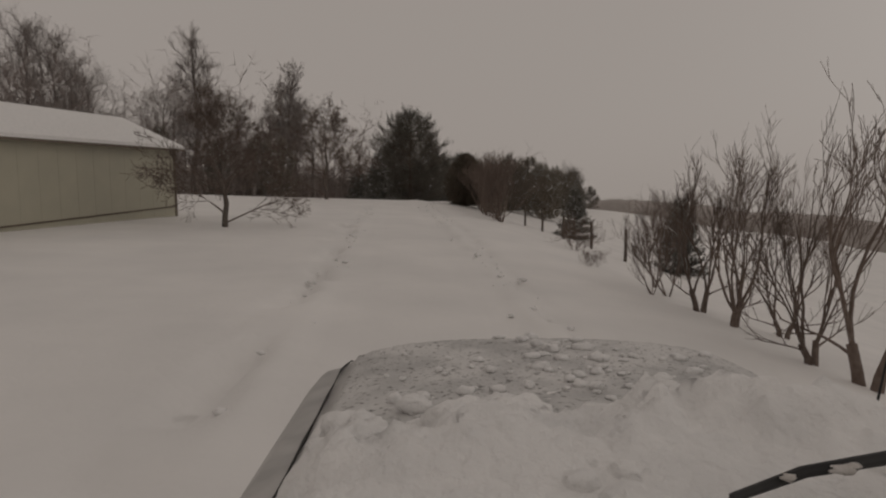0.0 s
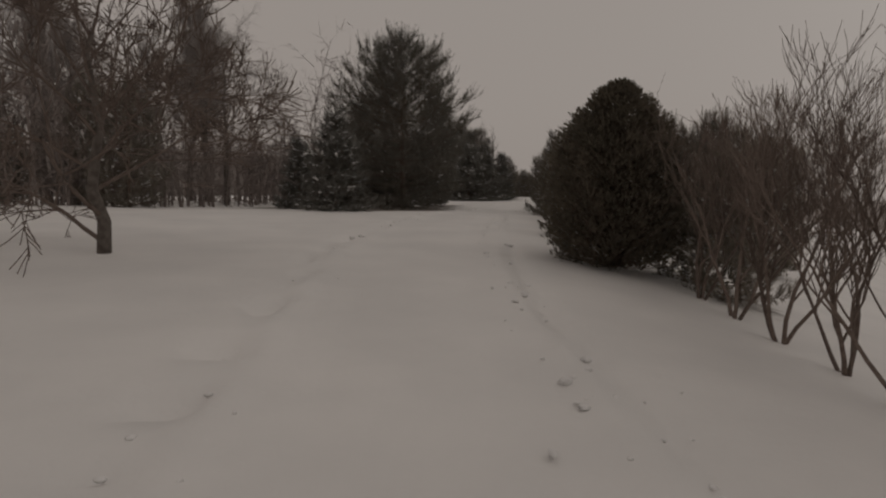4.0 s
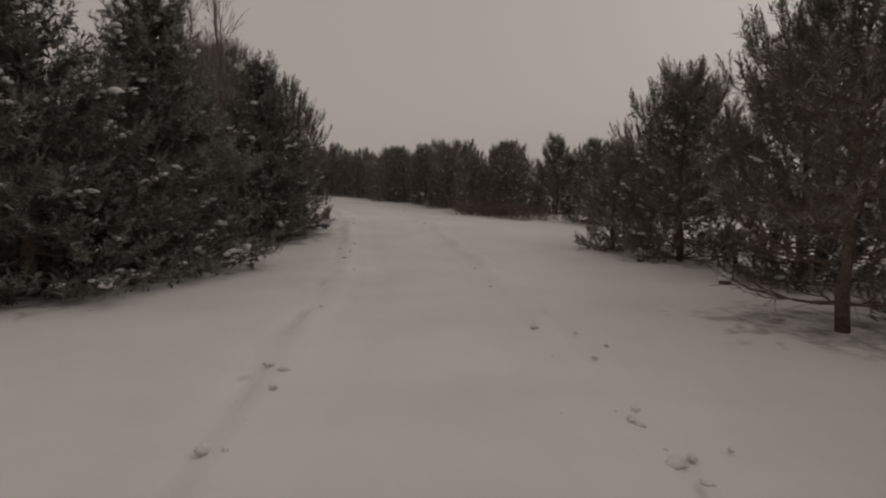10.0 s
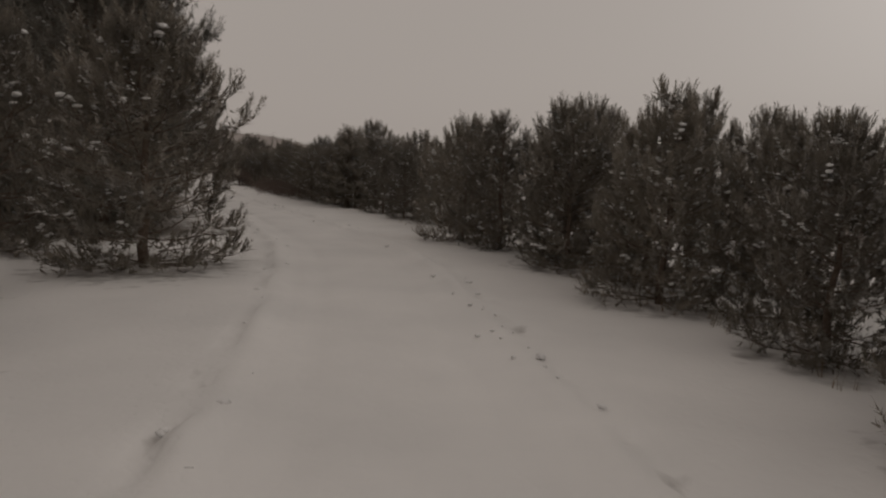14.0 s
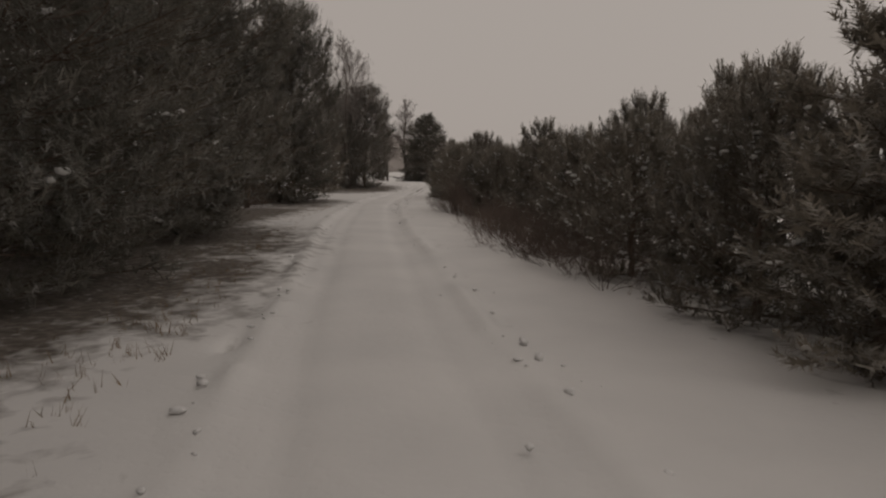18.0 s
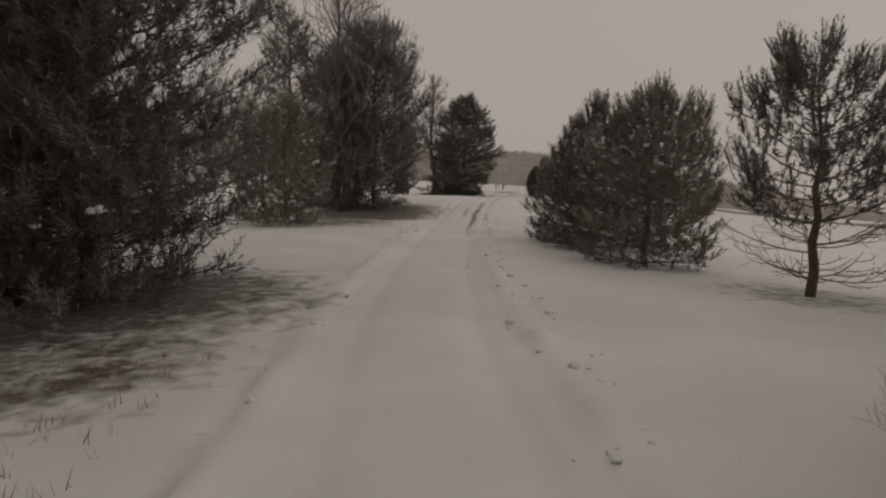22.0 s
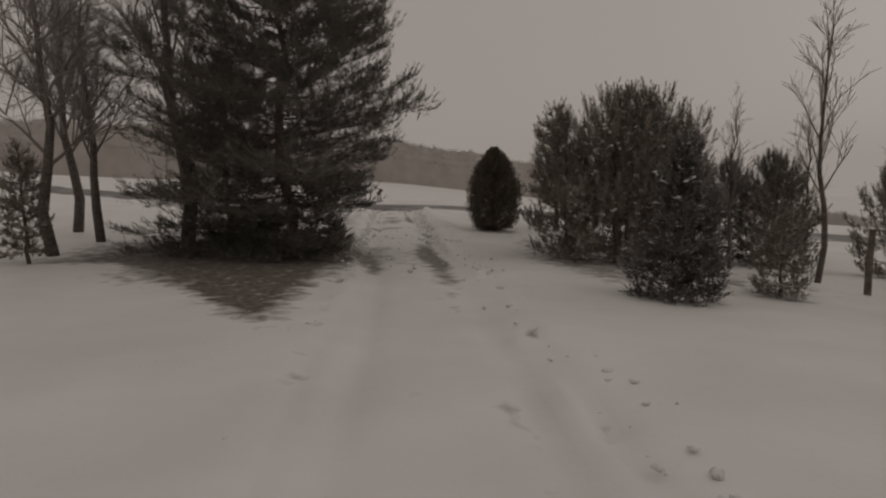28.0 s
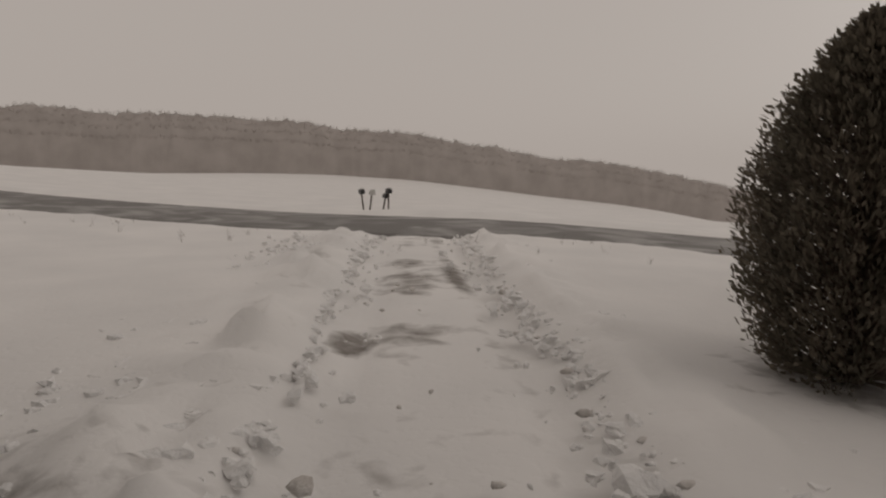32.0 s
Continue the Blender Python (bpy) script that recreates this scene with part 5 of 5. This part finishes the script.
def mailbox(x, y, h, lean, mat, label, snow=True, turn=17.0):
    """A rural mailbox: post, arm, half-round box with a door and a flag."""
    root = new("mailbox")
    root.matrix_basis = Matrix.Translation((x, y, float(land(x, y)))) @ pose(0, 0, 0, 0, lean, turn) @ Matrix.Scale(0.74, 4)
    p = Acc()
    p.box((-0.035, -0.035, -0.5), (0.035, 0.035, h - 0.002))
    part("post", p, WOOD_GREY, root)
    b, k = Acc(), 9
    prof = [(-0.10, 0.0), (0.10, 0.0)] + [(0.10 * math.cos(math.pi * i / (k - 1)), 0.14 + 0.10 * math.sin(math.pi * i / (k - 1))) for i in range(k)]
    m = len(prof)
    for yy in (-0.30, 0.22):
        b.v.extend([(px, yy, h + pz) for px, pz in prof])
    b.f = [tuple(range(m))[::-1][::-1], tuple(range(2 * m - 1, m - 1, -1))] + [(i, m + i, m + (i + 1) % m, (i + 1) % m) for i in range(m)]
    b.n = 2 * m
    body = part("box", b, mat, root)
    d = Acc()
    d.v = [(px * 1.04, -0.305, h + pz * 1.02) for px, pz in prof] + [(px * 1.04, -0.32, h + pz * 1.02) for px, pz in prof]
    d.f = [tuple(range(m)), tuple(range(2 * m - 1, m - 1, -1))] + [(i, m + i, m + (i + 1) % m, (i + 1) % m) for i in range(m)]
    d.n = 2 * m
    part("door", d, mat, root)
    f = Acc()
    f.box((0.104, -0.05, h + 0.12), (0.115, -0.02, h + 0.30))
    f.box((0.104, -0.02, h + 0.24), (0.115, 0.07, h + 0.30))
    part("flag", f, TRIM, root)
    if snow:
        s = Acc()
        s.blob((0, -0.03, h + 0.26), 0.09, 0.26, 0.045, random.Random(4), 8, 4, 0.15)
        part("snow_cap", s, SNOW, root, "", True)
    tagged(root, label, "mailbox", "mailboxes by the road")


for off, side, h, lean, mat, lb in ((6.9, -3.05, 0.85, -6, BOX_BLACK, "black mailbox on a leaning post beside the road"), (7.0, -2.85, 0.8, 8, BOX_WHITE, "pale mailbox on a leaning post beside the road"),
                                    (7.2, -2.4, 0.66, 10, BOX_BLACK, "low black mailbox on a thin post"), (7.0, -2.12, 0.9, 1, BOX_BLACK, "large dark mailbox on a stout post")):
    mailbox(ROAD_P[0] + ROAD_D[0] * side - ROAD_D[1] * off, ROAD_P[1] + ROAD_D[1] * side + ROAD_D[0] * off, h, lean, mat, lb)

crumble("snow_crumbs", "small lumps of snow along the plough marks", 1500, (3, 205), ((1.55, 0.13), (-1.22, 0.13), (1.6, 0.25)), (0.012, 0.04), 21, SNOW)
crumble("ploughed_bank", "rough banks of ploughed snow at the road", 5200, (202.5, 216.5), ((-1.45, 0.30), (-1.85, 0.45), (-1.7, 0.4), (1.65, 0.35)), (0.012, 0.060), 22, SNOW, 0.8, 0.6, False)
crumble("slush_lumps", "dirty lumps of slush in the lane", 180, (196, 216), ((-1.3, 0.4), (1.5, 0.3), (-0.2, 0.8)), (0.015, 0.04), 23, SNOW_DIRTY)


def right_verge(r):
    y = r.choice((r.uniform(97, 112), r.uniform(97, 150)))
    return float(lane_x(y)) + r.uniform(3.8, 5.2), y


def left_verge(r):
    y = r.uniform(112, 150)
    return float(lane_x(y)) - 1.9 - abs(r.gauss(0, 0.8)), y


def last_verge(r):
    y = r.choice((r.uniform(166, 178), r.uniform(190, 203)))
    return float(lane_x(y)) - 1.7 - abs(r.gauss(0, 1.3)), y


def brush_patch(r):
    y = r.uniform(93.6, 96.9)
    return 13.6 - 0.5 * (y - 94.4) + r.uniform(-0.2, 2.2), y


def road_verge(r):
    s, p = r.uniform(-16, 8), r.uniform(-3.5, -0.8)
    return ROAD_P[0] + ROAD_D[0] * s - ROAD_D[1] * p, ROAD_P[1] + ROAD_D[1] * s + ROAD_D[0] * p


grass("dry_grass", "dry brown grass and stalks beside the lane", 330, right_verge, 31, 0.10, 0.36, GRASS_DRY)
grass("dry_grass", "dry flattened grass under the tall pines", 700, left_verge, 34, 0.06, 0.2, GRASS_DRY)
grass("needle_litter", "fallen twigs and needles on the thin snow", 520, last_verge, 35, 0.03, 0.10, TWIG)
grass("dry_grass", "dry brown grass in the brush patch", 130, brush_patch, 32, 0.15, 0.55, GRASS_DRY)
grass("dry_grass", "a few dry stalks by the road", 40, road_verge, 33, 0.1, 0.35, TWIG)


def lathe_x(acc, cx, cy, cz, prof, seg=18):
    """A wheel: a profile of (offset along x, radius) turned about the x axis."""
    base = acc.n
    k = len(prof)
    for i in range(seg):
        a = 2 * math.pi * i / seg
        for ox, rr in prof:
            acc.v.append((cx + ox, cy + rr * math.cos(a), cz + rr * math.sin(a)))
    for i in range(seg):
        q = (i + 1) % seg
        for j in range(k - 1):
            acc.f.append((base + i * k + j, base + q * k + j, base + q * k + j + 1, base + i * k + j + 1))
    acc.n += seg * k


def wheel(root, x, y, r, w, side):
    tyre, rim = Acc(), Acc()
    lathe_x(tyre, x, y, r, [(-w / 2, r * 0.6), (-w / 2, r * 0.94), (-w / 2 + 0.03, r), (w / 2 - 0.03, r), (w / 2, r * 0.94), (w / 2, r * 0.6), (-w / 2, r * 0.6)])
    lathe_x(rim, x, y, r, [(-w / 2 + 0.02, 0.02), (-w / 2 + 0.03, r * 0.3), (-w / 2 + 0.012, r * 0.59), (w / 2 - 0.012, r * 0.59), (w / 2 - 0.03, r * 0.3), (w / 2 - 0.02, 0.02)])
    ty = part("wheel", tyre, RUBBER, root, "", True)
    part("rim", rim, STEEL, ty, "", True)


def parked_van(x, y, turn):
    """A small white van parked far off by the road."""
    root = new("van")
    root.matrix_basis = Matrix.Translation((x, y, float(land(x, y)))) @ pose(0, 0, 0, 0, 0, turn)
    prof = [(-2.3, 0.35), (2.3, 0.35), (2.38, 0.75), (2.25, 1.05), (1.35, 1.2), (0.85, 1.75), (0.5, 1.88), (-2.1, 1.9), (-2.32, 1.6)]
    b = Acc()
    m = len(prof)
    for xx, tk in ((-0.9, 0.94), (-0.82, 1.0), (0.82, 1.0), (0.9, 0.94)):
        b.v.extend([(xx, py, 0.35 + (pz - 0.35) * tk) for py, pz in prof])
    b.f = [tuple(range(m)), tuple(range(4 * m - 1, 3 * m - 1, -1))] + [(k * m + i, (k + 1) * m + i, (k + 1) * m + (i + 1) % m, k * m + (i + 1) % m) for k in range(3) for i in range(m)]
    b.n = 4 * m
    part("body", b, PAINT_WHITE, root)
    for nm, lo, hi in (("rear_window", (-0.65, -2.345, 1.15), (0.65, -2.30, 1.62)), ("side_window", (-0.915, 0.0, 1.15), (-0.89, 0.8, 1.6)), ("side_window", (0.89, 0.0, 1.15), (0.915, 0.8, 1.6))):
        w = Acc()
        w.box(lo, hi)
        part(nm, w, GLASS_DARK, root)
    for wx in (-0.78, 0.78):
        for wy in (-1.45, 1.5):
            wheel(root, wx, wy, 0.33, 0.2, 1)
    tagged(root, "white van parked far off beside the road", "van")


parked_van(-47.5, 210.6, 20)


def car_front():
    """The snow-covered front end of the car in which the drive begins: hood, wings, grille, wheels, wiper, aerial, and the snow on it."""
    r = random.Random(77)
    root = new("car_front")
    root.matrix_basis = Matrix.Translation((0.27, 0.0, float(land(0.27, 1.5)) - 0.03))

    def top(w, y):
        """Height of the hood over the ground at w (-1 to 1 across) and y along."""
        f = max(0.0, (y - 1.95) / 0.42)
        return 1.21 - 0.055 * (y - 0.6) / 1.6 + 0.035 * (1 - w * w) - 0.05 * abs(w) ** 6 - 0.20 * f ** 2.2

    def half(y):
        return 0.60 + 0.035 * (y - 0.6) - 0.10 * max(0.0, (y - 1.9) / 0.45) ** 2

    def sheet(lift, ya, yb, nx, ny, jitter, mat, name, label, wmin=-1.0, wmax=1.0, thick=0.02):
        acc = Acc()
        for layer in (0, 1):
            for i in range(ny + 1):
                y = ya + (yb - ya) * i / ny
                for j in range(nx + 1):
                    w = wmin + (wmax - wmin) * j / nx
                    z = top(w, y) + (lift(w, y) + r.uniform(-jitter, jitter) if layer == 0 else -thick)
                    acc.v.append((w * half(y), y, z))
        k, o = nx + 1, (nx + 1) * (ny + 1)
        for i in range(ny):
            for j in range(nx):
                a = i * k + j
                acc.f.append((a, a + 1, a + k + 1, a + k))
                acc.f.append((o + a, o + a + k, o + a + k + 1, o + a + 1))
        for i in range(ny):
            acc.f.append((i * k, (i + 1) * k, o + (i + 1) * k, o + i * k))
            acc.f.append((i * k + nx, o + i * k + nx, o + (i + 1) * k + nx, (i + 1) * k + nx))
        for j in range(nx):
            acc.f.append((j, o + j, o + j + 1, j + 1))
            acc.f.append((ny * k + j, ny * k + j + 1, o + ny * k + j + 1, o + ny * k + j))
        acc.n = len(acc.v)
        return part(name, acc, mat, root, label, True)

    sheet(lambda w, y: 0.0, 0.6, 2.36, 16, 24, 0.0, PAINT_CAR, "hood", "pale painted hood")
    sheet(lambda w, y: 0.006, 1.05, 2.30, 60, 70, 0.0025, SNOW_FROST, "hood_frost", "thin speckled crust of frozen snow", -0.93, 0.96, -0.002)

    def pile(w, y):
        n = noise.noise(Vector((w * 3.5, y * 6, 3.1))) + noise.noise(Vector((w * 9, y * 14, 1.1))) * 0.6 + abs(noise.noise(Vector((w * 16, y * 22, 5.1)))) * 0.5
        ridge = math.exp(-((y - (0.99 + 0.03 * w + 0.05 * n)) / 0.145) ** 2)
        return -0.004 + ridge * (0.070 + 0.02 * w + 0.075 * n) * min(1.0, (1.02 - abs(w)) * 5)

    sheet(pile, 0.62, 1.42, 70, 56, 0.002, SNOW, "hood_snow", "ridge of loose snow against the windscreen", -0.97, 0.98, -0.004)
    for _ in range(120):
        acc = Acc()
        y = r.choice((r.gauss(1.45, 0.13), r.gauss(1.62, 0.16), r.uniform(1.2, 2.1)))
        w = r.choice((r.gauss(0.2, 0.22), r.uniform(-0.8, 0.8)))
        if not (-0.85 < w < 0.9 and 1.15 < y < 2.15):
            continue
        s = r.uniform(0.006, 0.017) * r.choice((0.6, 1, 1, 1.6))
        acc.blob((w * half(y), y, top(w, y) + 0.008 + s * 0.2), s * r.uniform(0.8, 1.5), s * r.uniform(0.8, 1.4), s * 0.6, r, 7, 5, 0.3)
        part("snow_lump", acc, SNOW, root, "", True)
    for k in range(84):
        acc = Acc()
        w = -0.9 + 1.85 * (k + r.random()) / 84
        y = r.gauss(1.08, 0.10)
        s = r.uniform(0.012, 0.040) * r.choice((1, 1, 1, 1.5))
        acc.blob((w * half(y), y, top(w, y) + 0.012 + s * 0.25), s * r.uniform(0.9, 1.5), s * r.uniform(0.8, 1.3), s * 0.75, r, 10, 7, 0.16)
        part("snow_lump", acc, SNOW, root, "", True)
    seam = Acc()
    seam.tube([(-half(0.62 + 0.16 * i) * 0.985, 0.62 + 0.16 * i, top(-0.985, 0.62 + 0.16 * i) + 0.006) for i in range(11)], [0.0035, 0.0018, 0.004, 0.0022, 0.0045, 0.002, 0.004, 0.0016, 0.0036, 0.0018, 0.003], 6)
    part("hood_seam", seam, RUBBER, root, "dark gap along the hood", True)
    for s in (-1, 1):
        acc, n = Acc(), 22
        for i in range(n + 1):
            y = 0.6 + 1.74 * i / n
            x = s * half(y)
            z = top(s, y)
            for dx, dz in ((0.004, -0.008), (0.06, -0.022), (0.10, -0.07), (0.12, -0.22), (0.12, -0.72)):
                acc.v.append((x + s * dx, y, max(0.42, z + dz)))
        for i in range(n):
            for j in range(4):
                a = i * 5 + j
                acc.f.append((a, a + 5, a + 6, a + 1))
        acc.n = len(acc.v)
        part("wing", acc, PAINT_CAR, root, "", True)
        wheel(root, s * 0.62, 1.62, 0.33, 0.21, s)
        lamp = Acc()
        lamp.blob((s * 0.42, 2.33, 0.80), 0.11, 0.03, 0.08, r, 14, 8, 0.0)
        part("headlight", lamp, GLASS_DARK, root, "", True)
    acc = Acc()
    acc.box((-0.60, 2.30, 0.36), (0.60, 2.37, 0.92))
    part("front_panel", acc, PAINT_CAR, root)
    for i in range(5):
        acc = Acc()
        acc.box((-0.26, 2.372, 0.64 + 0.05 * i), (0.26, 2.395, 0.665 + 0.05 * i))
        part("grille_slat", acc, RUBBER, root)
    acc = Acc()
    acc.box((-0.68, 2.33, 0.36), (0.68, 2.47, 0.54))
    part("bumper", acc, RUBBER, root)
    acc = Acc()
    acc.box((-0.62, 0.55, 0.40), (0.62, 0.598, 1.17))
    part("bulkhead", acc, RUBBER, root)
    arm = Acc()
    arm.tube([(0.03, 0.72, 1.292), (0.14, 0.76, 1.308), (0.30, 0.80, 1.315), (0.54, 0.86, 1.31)], [0.006, 0.008, 0.010, 0.012], 6)
    arm.tube([(0.54, 0.86, 1.30), (0.54, 0.80, 1.18)], [0.016, 0.02], 6)
    wiper = part("wiper", arm, RUBBER, root, "black wiper caked with ice")
    blade = Acc()
    blade.box((0.04, 0.64, 1.285), (0.56, 0.665, 1.30))
    part("wiper_blade", blade, RUBBER, wiper)
    for i in range(12):
        if i % 3 == 1:
            continue
        ice = Acc()
        ice.blob((0.10 + 0.038 * i + r.uniform(-0.01, 0.01), 0.738 + 0.010 * i, 1.310 + 0.0008 * i), r.uniform(0.008, 0.024), 0.006, r.uniform(0.003, 0.006), r, 7, 4, 0.35)
        part("ice", ice, SNOW_DIRTY, wiper, "", True)
    ae = Acc()
    ae.tube([(0.57, 1.26, 1.16), (0.64, 1.30, 1.40), (0.76, 1.34, 1.85)], [0.0035, 0.0018, 0.0012], 5)
    part("aerial", ae, RUBBER, root)
    tagged(root, "front end of a pale car, its hood covered with snow", "car")


car_front()

build_ground(SPOTS)
build_road()
